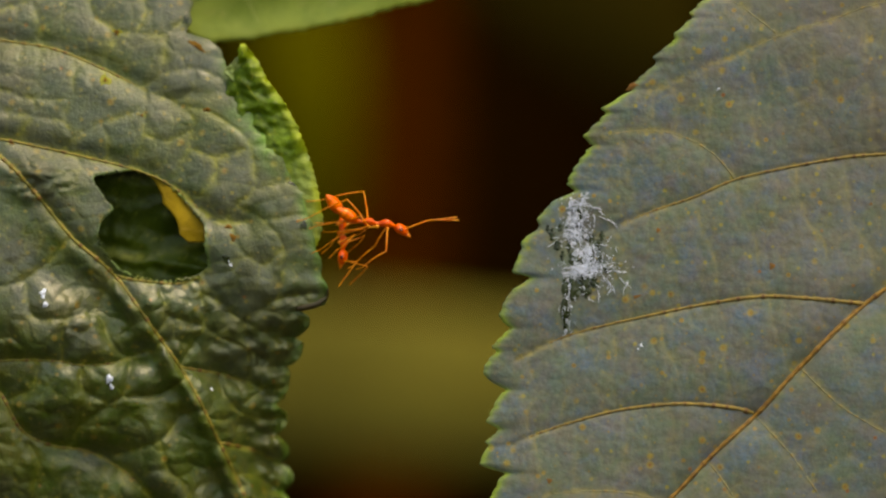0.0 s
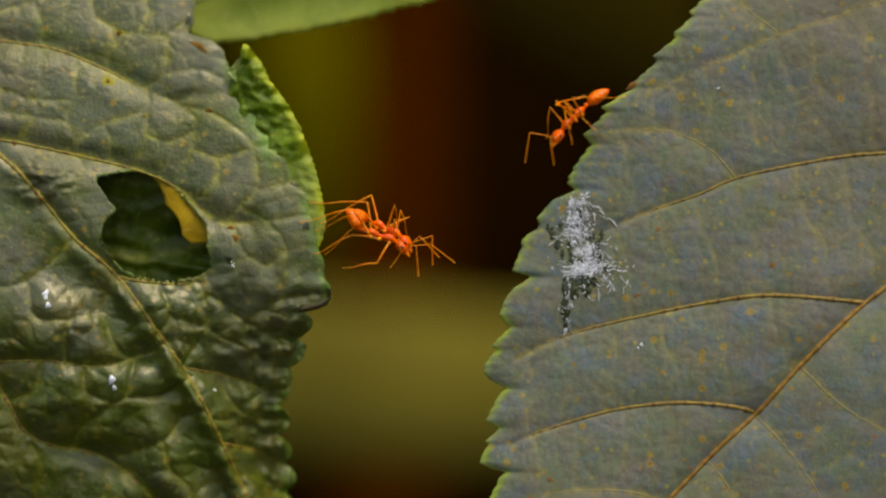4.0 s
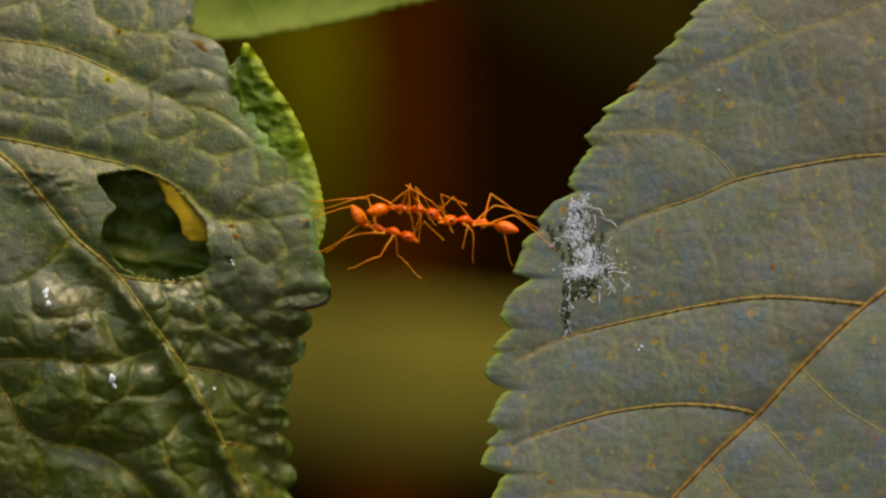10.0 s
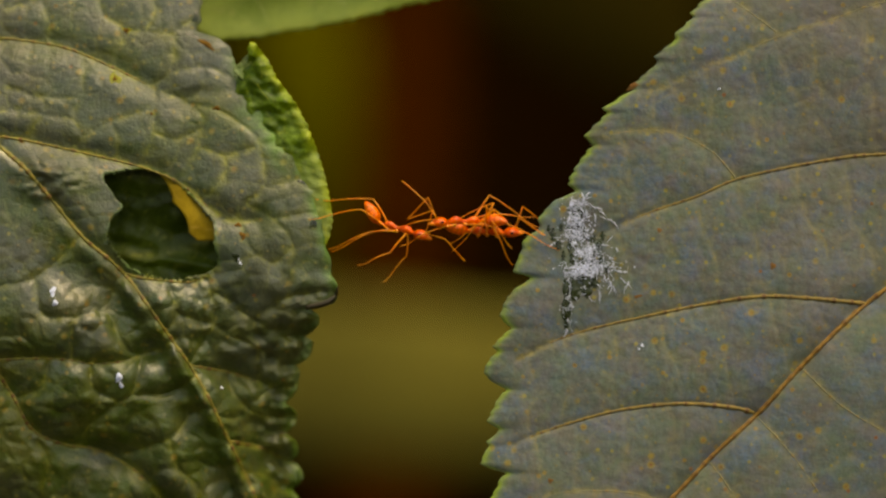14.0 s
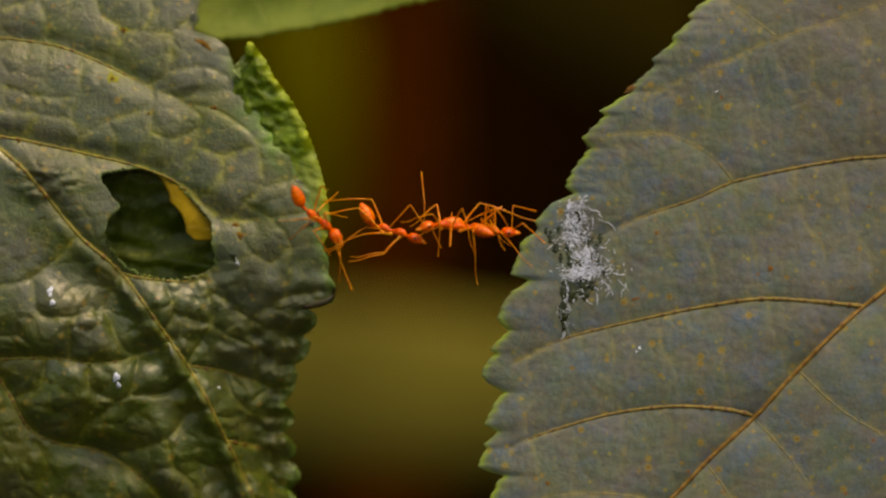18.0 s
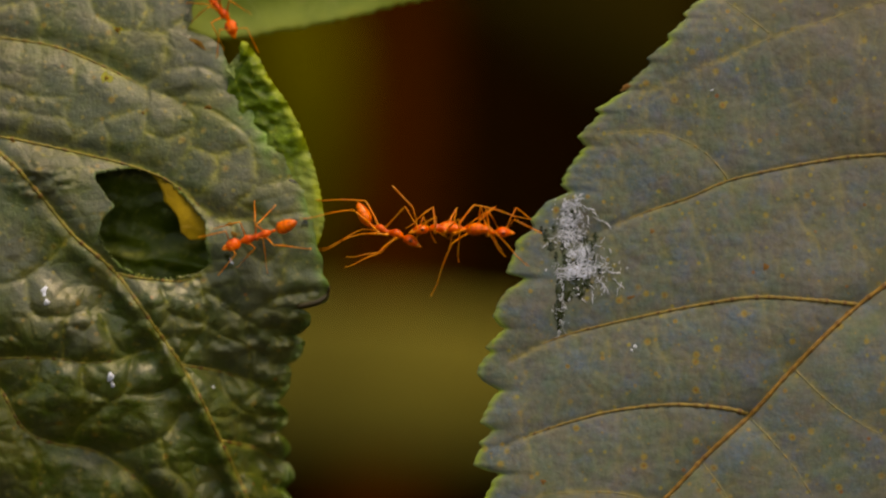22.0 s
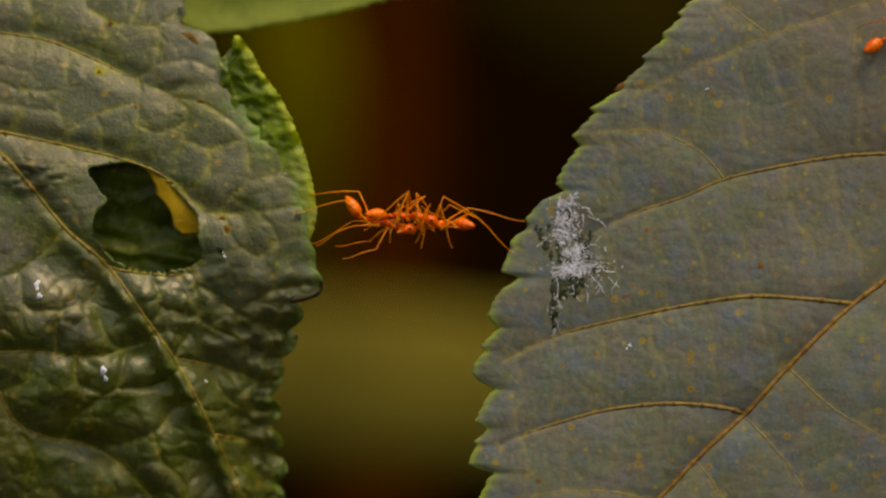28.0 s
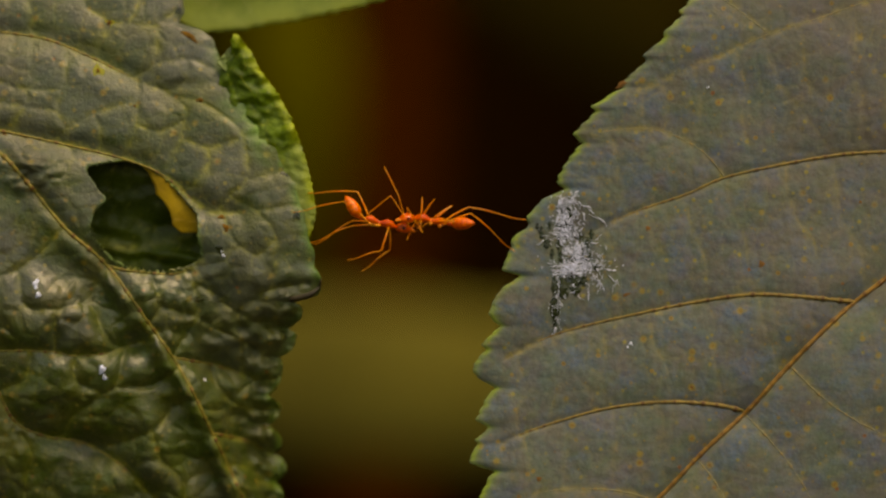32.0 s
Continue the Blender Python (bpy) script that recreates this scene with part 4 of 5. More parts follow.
def far_leaf(points, back, widths, material, label, droop=0.004):
    """A broad leaf along a line of the plan, well behind the sheet."""
    line = smooth_line(points, 60)
    n = len(line)
    root = at(points[0][0], points[0][1], back)
    s = (FAR + back) / FAR
    vs, fs = [], []
    wid = np.interp(np.arange(n) / (n - 1), np.linspace(0, 1, len(widths)), widths)
    for i in range(n):
        d = line[min(i + 1, n - 1)] - line[max(i - 1, 0)]
        d = d / np.linalg.norm(d)
        for j in range(9):
            q = (j / 4 - 1)
            w = wid[i] * q * (1 + 0.04 * math.sin(i * 3.1 + j))
            p = at(line[i][0] - d[1] * w, line[i][1] + d[0] * w, back)
            p.y += droop * q * q + 0.003 * math.sin(i * 0.6)
            vs.append(p - root)
    for i in range(n - 1):
        for j in range(8):
            fs.append((i * 9 + j, i * 9 + j + 1, (i + 1) * 9 + j + 1, (i + 1) * 9 + j))
    ob = thing("leaf", root, label, "leaf", "leaves behind")
    blade_ob = part("blade", mesh_of("far_blade", vs, fs, material), ob)
    mod = blade_ob.modifiers.new("thickness", "SOLIDIFY")
    mod.thickness, mod.offset = 0.0004, 0
    v, f = tube([p for p in (at(x, y, back - 0.0012) for x, y in line)], [4 * U * s * (1.2 - i / n) for i in range(n)], 6)
    part("midrib", mesh_of("far_midrib", [q - root for q in v], f, material), ob)
    return ob


far_leaf([(150, 640), (420, 660), (700, 676), (980, 700), (1250, 740)], 0.42, [60, 135, 145, 130, 30], M_OLIVE, "broad olive leaf, far out of focus, below the gap")
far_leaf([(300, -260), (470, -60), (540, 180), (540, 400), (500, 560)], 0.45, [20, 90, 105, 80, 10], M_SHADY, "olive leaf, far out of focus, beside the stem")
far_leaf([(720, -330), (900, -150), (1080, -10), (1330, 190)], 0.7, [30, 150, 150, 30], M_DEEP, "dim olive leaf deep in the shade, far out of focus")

stem = thing("stem", at(702, 2600, 0.9), "reddish brown woody stem, far out of focus", "stem")
pts = [at(692 + 14 * math.sin(i * 0.7), 2600 - 230 * i, 0.9) for i in range(16)]
pts[0].z = 0.0
v, f = tube(pts, [(94 - 1.6 * i) * U * 4.0 for i in range(16)], 14)
part("trunk", mesh_of("trunk", [q - stem.location for q in v], f, M_STEM), stem)
for i in (5, 8, 10, 13):
    c, rad = pts[i], (94 - 1.6 * i) * U * 4.0
    v, f = tube([c + Vector((0, 0, rad * d)) for d in (-0.5, -0.25, 0.0, 0.25, 0.5)], [rad * q for q in (1.0, 1.1, 1.16, 1.1, 1.0)], 14)
    part("node", mesh_of("node", [q - stem.location for q in v], f, M_STEM), stem)

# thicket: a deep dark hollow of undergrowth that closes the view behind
# its unseen roof blocks skylight, and its shade is put into the near-black colour
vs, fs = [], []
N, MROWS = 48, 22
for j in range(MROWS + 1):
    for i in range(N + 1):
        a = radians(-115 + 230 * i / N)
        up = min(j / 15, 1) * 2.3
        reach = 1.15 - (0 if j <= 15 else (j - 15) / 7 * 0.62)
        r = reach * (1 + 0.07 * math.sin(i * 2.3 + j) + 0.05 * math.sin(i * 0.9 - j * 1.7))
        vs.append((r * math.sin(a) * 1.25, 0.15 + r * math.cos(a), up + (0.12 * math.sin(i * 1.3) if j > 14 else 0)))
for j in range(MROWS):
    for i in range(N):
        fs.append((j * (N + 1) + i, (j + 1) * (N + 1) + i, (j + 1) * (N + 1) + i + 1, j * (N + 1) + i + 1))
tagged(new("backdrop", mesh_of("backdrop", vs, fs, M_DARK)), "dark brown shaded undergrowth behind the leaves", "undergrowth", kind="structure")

vs, fs = [], []
R = [0, 0.3, 0.6, 1, 1.6, 2.5, 4, 8, 20, 60, 200, 600]
for j, r in enumerate(R):
    for i in range(24):
        a = 2 * math.pi * i / 24
        vs.append((r * math.cos(a), r * math.sin(a), 0.02 * math.sin(i * 1.7 + j * 2.2) if 0 < r < 5 else 0))
for j in range(len(R) - 1):
    for i in range(24):
        fs.append((j * 24 + i, (j + 1) * 24 + i, (j + 1) * 24 + (i + 1) % 24, j * 24 + (i + 1) % 24))
tagged(new("ground", mesh_of("ground", vs, fs, M_SOIL)), "dark soil and leaf litter", "ground", kind="structure")

# ---- the ants ----
BODY = 2.9 * MM
HEAD = 1.8 * MM
GASTER = 2.25 * MM
PETIOLE = 0.55 * MM
BONES = {"fore": (2.2, 3.1), "mid": (2.5, 4.0), "hind": (3.0, 5.2)}
HIPS = {"fore": (2.25, 0.26, -0.22), "mid": (1.35, 0.2, -0.2), "hind": (0.55, 0.26, -0.22)}
STANCE = {"fore": (4.7, 2.3, -0.95), "mid": (1.0, 3.9, -0.95), "hind": (-3.0, 2.9, -0.95)}
SCAPE, FUNICULUS = 2.0, 2.7


def scaled(pair):
    return [tuple(c * MM for c in v) for v in pair[0]], pair[1]


def bead_chain(parts):
    verts, faces = [], []
    for v, f in parts:
        n = len(verts)
        verts.extend(v)
        faces.extend([tuple(i + n for i in p) for p in f])
    return verts, faces


def ellipsoid(c, r, n=10, m=8):
    verts, faces = [], []
    for j in range(m + 1):
        a = math.pi * j / m
        for i in range(n):
            b = 2 * math.pi * i / n
            verts.append((c[0] + r[0] * math.cos(a), c[1] + r[1] * math.sin(a) * math.cos(b), c[2] + r[2] * math.sin(a) * math.sin(b)))
    for j in range(m):
        for i in range(n):
            q = (i + 1) % n
            faces.append((j * n + i, j * n + q, (j + 1) * n + q, (j + 1) * n + i))
    return verts, faces


ANT_MESH = {}
ANT_MESH["thorax"] = mesh_of("thorax", *scaled(loft([(-0.02, 0.02, 0.03, 0.03), (0.06, 0.03, 0.18, 0.18), (0.25, 0.07, 0.29, 0.31), (0.5, 0.12, 0.34, 0.36), (0.78, 0.10, 0.31, 0.32), (1.02, 0.03, 0.24, 0.24), (1.28, -0.03, 0.18, 0.19), (1.52, 0.0, 0.20, 0.21), (1.78, 0.07, 0.31, 0.32), (2.05, 0.12, 0.38, 0.37), (2.32, 0.12, 0.38, 0.35), (2.58, 0.05, 0.28, 0.26), (2.76, -0.02, 0.17, 0.17), (2.92, -0.05, 0.11, 0.11), (2.96, -0.05, 0.03, 0.03)])), M_ANT)
ANT_MESH["petiole"] = mesh_of("petiole", *scaled(loft([(-0.62, 0.0, 0.03, 0.03), (-0.58, 0.0, 0.10, 0.10), (-0.45, 0.04, 0.14, 0.16), (-0.32, 0.09, 0.17, 0.22), (-0.2, 0.05, 0.14, 0.15), (-0.06, 0.02, 0.10, 0.10), (0.08, 0.02, 0.09, 0.09)])), M_ANT)
ANT_MESH["gaster"] = mesh_of("gaster", *scaled(loft([(0.05, 0, 0.05, 0.05), (-0.02, 0, 0.12, 0.12), (-0.14, 0.02, 0.30, 0.29), (-0.34, 0.05, 0.46, 0.44), (-0.6, 0.06, 0.555, 0.53), (-0.86, 0.06, 0.585, 0.56), (-0.90, 0.06, 0.565, 0.54), (-1.15, 0.05, 0.575, 0.55), (-1.38, 0.04, 0.53, 0.50), (-1.42, 0.04, 0.505, 0.475), (-1.66, 0.02, 0.44, 0.41), (-1.82, 0.0, 0.37, 0.34), (-1.86, 0.0, 0.345, 0.315), (-2.02, -0.03, 0.26, 0.235), (-2.16, -0.05, 0.15, 0.135), (-2.25, -0.06, 0.04, 0.04)], 16)), M_GASTER)
ANT_MESH["head"] = mesh_of("head", *scaled(loft([(-0.06, -0.05, 0.05, 0.05), (0.0, -0.04, 0.17, 0.16), (0.08, -0.02, 0.33, 0.27), (0.24, 0.0, 0.48, 0.37), (0.46, 0.01, 0.57, 0.42), (0.7, 0.0, 0.58, 0.42), (0.92, -0.03, 0.52, 0.38), (1.12, -0.07, 0.42, 0.31), (1.26, -0.10, 0.31, 0.23), (1.33, -0.12, 0.18, 0.14), (1.36, -0.12, 0.05, 0.05)], 16)), M_ANT)
ANT_MESH["eye"] = mesh_of("eye", *scaled(ellipsoid((0, 0, 0), (0.17, 0.07, 0.14))), M_EYE)
ANT_MESH["mandible"] = mesh_of("mandible", *scaled(tube([(1.2, 0.17, -0.13), (1.36, 0.15, -0.16), (1.5, 0.10, -0.2), (1.64, 0.04, -0.23), (1.72, 0.0, -0.24)], [0.13, 0.14, 0.11, 0.07, 0.02], 7)), M_LIMB)
ANT_MESH["mandible_other"] = mesh_of("mandible", *scaled(tube([(1.2, -0.17, -0.13), (1.36, -0.15, -0.16), (1.5, -0.10, -0.2), (1.64, -0.04, -0.23), (1.72, 0.0, -0.24)], [0.13, 0.14, 0.11, 0.07, 0.02], 7)), M_LIMB)
for leg, (l1, l2) in BONES.items():
    ANT_MESH["femur_" + leg] = mesh_of("femur", *scaled(bead_chain([ellipsoid((0.02, 0, 0), (0.2, 0.16, 0.16)), tube([(0, 0, 0), (0.25, 0, 0.02), (l1 * 0.45, 0, 0.09), (l1 * 0.8, 0, 0.06), (l1 - 0.08, 0, 0), (l1 + 0.02, 0, 0)], [0.062, 0.074, 0.080, 0.060, 0.048, 0.038], 8)])), M_LIMB)
    t1 = l2 * 0.52
    joints = [(t1 + (l2 - t1) * q, 0, -0.12 * q * (1 - q) * 4) for q in (0, 0.02, 0.46, 0.48, 0.64, 0.66, 0.8, 0.82, 0.97, 1.0)]
    ANT_MESH["tibia_" + leg] = mesh_of("tibia", *scaled(bead_chain([tube([(-0.04, 0, 0), (0.08, 0, 0), (t1 * 0.4, 0, 0.06), (t1 * 0.85, 0, 0.03), (t1, 0, 0)], [0.038, 0.044, 0.056, 0.052, 0.038], 8), tube(joints, [0.031, 0.038, 0.033, 0.026, 0.033, 0.024, 0.031, 0.023, 0.038, 0.018], 7)])), M_LIMB)
ANT_MESH["scape"] = mesh_of("scape", *scaled(bead_chain([ellipsoid((0, 0, 0), (0.08, 0.08, 0.08), 8, 6), tube([(0, 0, 0), (0.3, 0, 0), (1.3, 0, 0.01), (SCAPE, 0, 0)], [0.030, 0.031, 0.036, 0.042], 7)])), M_LIMB)
rings = []
for i in range(11):
    x0, x1 = FUNICULUS * i / 11, FUNICULUS * (i + 0.94) / 11
    rings += [((x0, 0, 0), 0.034 + 0.0015 * i), (((x0 + x1) / 2, 0, 0), 0.042 + 0.002 * i), ((x1, 0, 0), 0.038 + 0.0018 * i)]
ANT_MESH["funiculus"] = mesh_of("funiculus", *scaled(tube([r[0] for r in rings] + [(FUNICULUS + 0.03, 0, 0)], [r[1] for r in rings] + [0.02], 7)), M_LIMB)


def make_ant(label):
    root = thing("ant", (0, 0, 0), label, "ant", "weaver ants")
    p = {"root": root}
    for n in ("thorax", "petiole", "gaster", "head"):
        p[n] = part(n, ANT_MESH[n], root)
    for s in (1, -1):
        eye = part("eye", ANT_MESH["eye"], p["head"], "black eye")
        eye.location = (0.66 * MM, s * 0.54 * MM, 0.14 * MM)
        part("mandible", ANT_MESH["mandible" if s > 0 else "mandible_other"], p["head"])
        for leg in BONES:
            femur = part("femur", ANT_MESH["femur_" + leg], root)
            p[leg, s] = femur, part("tibia", ANT_MESH["tibia_" + leg], femur)
        scape = part("antenna", ANT_MESH["scape"], root)
        p["feeler", s] = scape, part("funiculus", ANT_MESH["funiculus"], scape)
    return p


def basis(place, x, up):
    x = x.normalized()
    y = up.cross(x)
    if y.length < 1e-4:
        y = Vector((0.2, 1, 0.1)).cross(x)
    y.normalize()
    z = x.cross(y)
    m = Matrix((x, y, z)).transposed().to_4x4()
    m.translation = place
    return m


def bend(hip, foot, l1, l2, pole):
    """Knee and foot of a two-boned limb that reaches for foot, bent towards pole."""
    d = foot - hip
    n = max(abs(l1 - l2) * 1.05 + 1e-6, min(d.length, (l1 + l2) * 0.985))
    d = d.normalized() if d.length > 1e-7 else Vector((1, 0, 0))
    a = (l1 * l1 - l2 * l2 + n * n) / (2 * n)
    side = pole - d * pole.dot(d)
    side = side.normalized() if side.length > 1e-4 else Vector((0, -1, 0))
    knee = hip + d * a + side * math.sqrt(max(0, l1 * l1 - a * a))
    return knee, hip + d * n


def glide(rows, t):
    """Values of a table at t, softly interpolated."""
    if t <= rows[0][0]:
        return rows[0][1:]
    for a, b in zip(rows[:-1], rows[1:]):
        if t <= b[0]:
            k = (t - a[0]) / (b[0] - a[0])
            return [p + (q - p) * k for p, q in zip(a[1:], b[1:])]
    return rows[-1][1:]


def slant(flat, length, sign, most=0.75):
    """A flat way on the sheet, given depth so that it has its full length."""
    n = flat.length
    deep = min(math.sqrt(max(0.0, 1 - (n / length) ** 2)), most) if n < length else 0.0
    out = flat.normalized() * math.sqrt(1 - deep * deep)
    out.y += sign * deep
    return out


def key_ant(p, way, depth_rows, up_rows, near, rides=(), poles={}, seed=0, turn_in=0.25):
    """Key one ant: spine, head, gaster, legs and feelers, every half second."""
    luck = random.Random(seed)
    rows = {k: [] for k in p}
    flat = lambda r: at(r[0], r[1])
    times = [i / 2 for i in range(65)]
    for t in times:
        back = glide(depth_rows, t)[0] * MM
        up = Vector(glide(up_rows, t)).normalized()
        w, n = flat(glide(way["waist"], t)), flat(glide(way["neck"], t))
        riding = False
        for t0, t1, fn in rides:
            if t0 <= t <= t1:
                riding = True
                q = glide(way["waist"], t)
                r = glide(way["neck"], t)
                back = (surface(q[0], q[1], fn) + surface(r[0], r[1], fn)) / 2 - 1.05 * MM
        f = slant(n - w, BODY, -1, turn_in)
        mid = (w + n) / 2 + Vector((0, back, 0))
        body = basis(mid - f * BODY / 2, f, up)
        inv = body.inverted()
        rows["root"].append((t, body))
        up = body.to_3x3() @ Vector((0, 0, 1))
        left = body.to_3x3() @ Vector((0, 1, 0))
        # gaster
        g = body @ Vector((-PETIOLE, 0, 0.0))
        d = slant(flat(glide(way["tail"], t)) - Vector((g.x, 0, g.z)), GASTER, -1, 0.5)
        rows["gaster"].append((t, inv @ basis(g, -d, up + Vector((0, -0.05, 0)))))
        # head
        c = body @ Vector((BODY, 0, -0.05 * MM))
        d = slant(flat(glide(way["face"], t)) - Vector((c.x, 0, c.z)), HEAD, -1, 0.3)
        head = basis(c, d, up)
        rows["head"].append((t, inv @ head))
        # legs
        for s in (1, -1):
            side = "near" if s == near else "far"
            for leg, (l1, l2) in BONES.items():
                hip = HIPS[leg]
                hip = body @ Vector((hip[0] * MM, s * hip[1] * MM, hip[2] * MM))
                st = [c * (0.86 if riding else 0.78) for c in STANCE[leg]]
                beat = 0.45 * (1 if ((leg == "mid") == (s > 0)) == (int(t * 2) % 2 == 0) else -1) + luck.uniform(-0.3, 0.3)
                foot = body @ Vector(((st[0] + beat) * MM, s * st[1] * MM, (st[2] + luck.uniform(0, 0.15)) * MM))
                pole = up * 1.0 + left * s * 0.5
                track = way.get("foot_%s_%s" % (leg, side))
                if track and track[0][0] - 0.4 <= t <= track[-1][0] + 0.4:
                    q = glide(track, t)
                    if q[0] < 588:
                        deep = surface(q[0], q[1], left_depth) - 0.05 * MM
                    elif q[0] > 900:
                        deep = surface(q[0], q[1], right_depth) - 0.05 * MM
                    else:
                        deep = back + (-0.8 if side == "near" else 0.7) * MM
                    foot = flat(q) + Vector((0, deep, 0))
                    pole = Vector(poles[leg]) if leg in poles else pole
                    pole = pole + Vector((0, -0.25 if side == "near" else 0.25, 0))
                knee, end = bend(hip, foot, l1 * MM, l2 * MM, pole)
                a = basis(hip, knee - hip, up)
                b = basis(knee, end - knee, up)
                rows[leg, s].append((t, inv @ a, a.inverted() @ b))
            # feelers
            root = head @ Vector((1.0 * MM, s * 0.22 * MM, 0.3 * MM))
            tip = head @ Vector(((3.6 + luck.uniform(-0.5, 0.4)) * MM, s * (1.7 + luck.uniform(-0.4, 0.5)) * MM, luck.uniform(-0.6, 0.8) * MM))
            track = way.get("feeler_" + side)
            if track and track[0][0] - 0.4 <= t <= track[-1][0] + 0.4:
                tip = flat(glide(track, t)) + Vector((0, back + (-0.6 if side == "near" else 0.6) * MM, 0))
            knee, end = bend(root, tip, SCAPE * MM, FUNICULUS * MM, up + left * s * 0.4)
            a, b = basis(root, knee - root, up), basis(knee, end - knee, up)
            rows["feeler", s].append((t, inv @ a, a.inverted() @ b))
    for k in ("root", "gaster", "head"):
        walk(p[k], rows[k])
    for s in (1, -1):
        for k in ("fore", "mid", "hind", "feeler"):
            walk(p[k, s][0], [(r[0], r[1]) for r in rows[k, s]])
            walk(p[k, s][1], [(r[0], r[2]) for r in rows[k, s]])


left_way = {}
left_way["waist"] = [(0, 639, 390), (1, 644, 404), (2, 652, 404), (3, 644, 411), (6, 650, 405), (7, 650, 397), (8, 652, 398), (9, 651, 397), (10, 653, 398), (11, 658, 393), (12, 666, 398), (13, 666, 396), (14, 677, 395), (17, 670, 390), (18, 670, 394), (19, 672, 398), (20, 674, 394), (21, 675, 396), (22, 672, 398), (23, 664, 401), (24, 666, 402), (25, 670, 392), (28, 664, 385), (29, 663, 387), (30, 660, 388), (31, 660, 388), (32, 662, 388)]
left_way["neck"] = [(0, 699, 396), (1, 702, 411), (2, 703, 432), (3, 699, 432), (6, 707, 415), (7, 708, 412), (8, 708, 409), (9, 707, 410), (10, 708, 410), (11, 711, 405), (12, 720, 414), (13, 720, 406), (14, 729, 409), (17, 722, 404), (18, 724, 410), (19, 724, 411), (20, 725, 407), (21, 727, 412), (22, 725, 415), (23, 717, 418), (24, 718, 419), (25, 720, 407), (28, 719, 399), (29, 720, 401), (30, 718, 402), (31, 718, 402), (32, 719, 402)]
left_way["tail"] = [(0, 594, 365), (1, 596, 373), (2, 612, 369), (3, 611, 367), (6, 615, 366), (7, 615, 363), (8, 617, 356), (9, 616, 355), (10, 618, 356), (11, 628, 343), (12, 634, 346), (13, 628, 348), (14, 639, 345), (17, 633, 342), (18, 637, 345), (19, 639, 347), (20, 639, 342), (21, 641, 344), (22, 640, 347), (23, 634, 349), (24, 633, 350), (25, 637, 342), (28, 629, 340), (29, 626, 341), (30, 624, 340), (31, 622, 338), (32, 625, 340)]
left_way["face"] = [(0, 736, 418), (1, 730, 439), (2, 727, 465), (3, 721, 461), (6, 747, 437), (7, 748, 431), (8, 748, 424), (9, 744, 422), (10, 743, 421), (11, 745, 415), (12, 755, 421), (13, 755, 418), (14, 764, 417), (17, 762, 412), (18, 759, 420), (19, 761, 421), (20, 761, 422), (21, 761, 424), (22, 759, 430), (23, 751, 433), (24, 751, 437), (25, 757, 417), (28, 757, 407), (29, 756, 409), (30, 757, 408), (31, 757, 408), (32, 757, 406)]
left_way["foot_hind_far"] = [(0, 540, 353), (1, 541, 355), (3, 544, 356), (5, 545, 357), (7, 544, 355), (9, 545, 351), (11, 544, 350), (13, 551, 351), (15, 557, 349), (17, 555, 345), (19, 556, 346), (21, 556, 346), (23, 550, 347), (25, 552, 344), (27, 552, 341), (29, 547, 339), (31, 544, 339), (32, 546, 340)]
left_way["foot_hind_near"] = [(0, 522, 389), (1, 523, 391), (3, 526, 392), (5, 527, 393), (7, 526, 391), (9, 527, 387), (11, 526, 386), (13, 533, 387), (15, 539, 385), (17, 537, 381), (19, 538, 382), (21, 538, 382), (23, 532, 383), (25, 534, 380), (27, 534, 377), (29, 529, 375), (31, 526, 375), (32, 528, 376)]
left_way["foot_mid_near"] = [(0, 547, 446), (1, 548, 448), (3, 551, 449), (5, 552, 450), (7, 551, 448), (9, 552, 444), (11, 551, 443), (13, 558, 444), (15, 564, 442), (17, 562, 438), (19, 563, 439), (21, 563, 439), (23, 557, 440), (25, 559, 437), (27, 559, 434), (29, 554, 432), (31, 551, 432), (32, 553, 433)]
left_way["foot_mid_far"] = [(0, 567, 446), (1, 568, 448), (3, 571, 449), (5, 572, 450), (7, 571, 448), (9, 572, 444), (11, 571, 443), (13, 578, 444), (15, 584, 442), (17, 582, 438), (19, 583, 439), (21, 583, 439), (23, 577, 440), (25, 579, 437), (27, 579, 434), (29, 574, 432), (31, 571, 432), (32, 573, 433)]
left_way["foot_fore_near"] = [(0, 629, 474), (1, 654, 444), (2, 602, 477), (3, 599, 469), (6, 617, 480), (7, 612, 477), (8, 612, 471), (9, 607, 462), (10, 613, 471), (11, 613, 468), (12, 616, 473), (13, 623, 470), (14, 630, 467), (17, 630, 465), (18, 619, 455), (19, 626, 463), (20, 624, 463), (21, 623, 464), (22, 620, 468), (23, 613, 469), (24, 611, 463), (25, 617, 456), (28, 625, 455), (29, 628, 456), (30, 622, 459), (31, 624, 456), (32, 632, 460)]
left_way["foot_fore_far"] = [(0, 609, 477), (1, 694, 481), (2, 665, 464), (3, 664, 474), (6, 738, 470), (7, 740, 439), (8, 740, 451), (9, 689, 447), (10, 743, 488), (11, 610, 440), (12, 678, 436), (13, 638, 488), (14, 675, 497), (17, 627, 447), (18, 622, 447), (19, 619, 445), (20, 624, 442), (21, 624, 444), (22, 622, 450), (23, 616, 454), (24, 615, 452), (25, 615, 447), (28, 612, 433), (29, 616, 444), (30, 615, 447), (31, 615, 449), (32, 657, 480)]
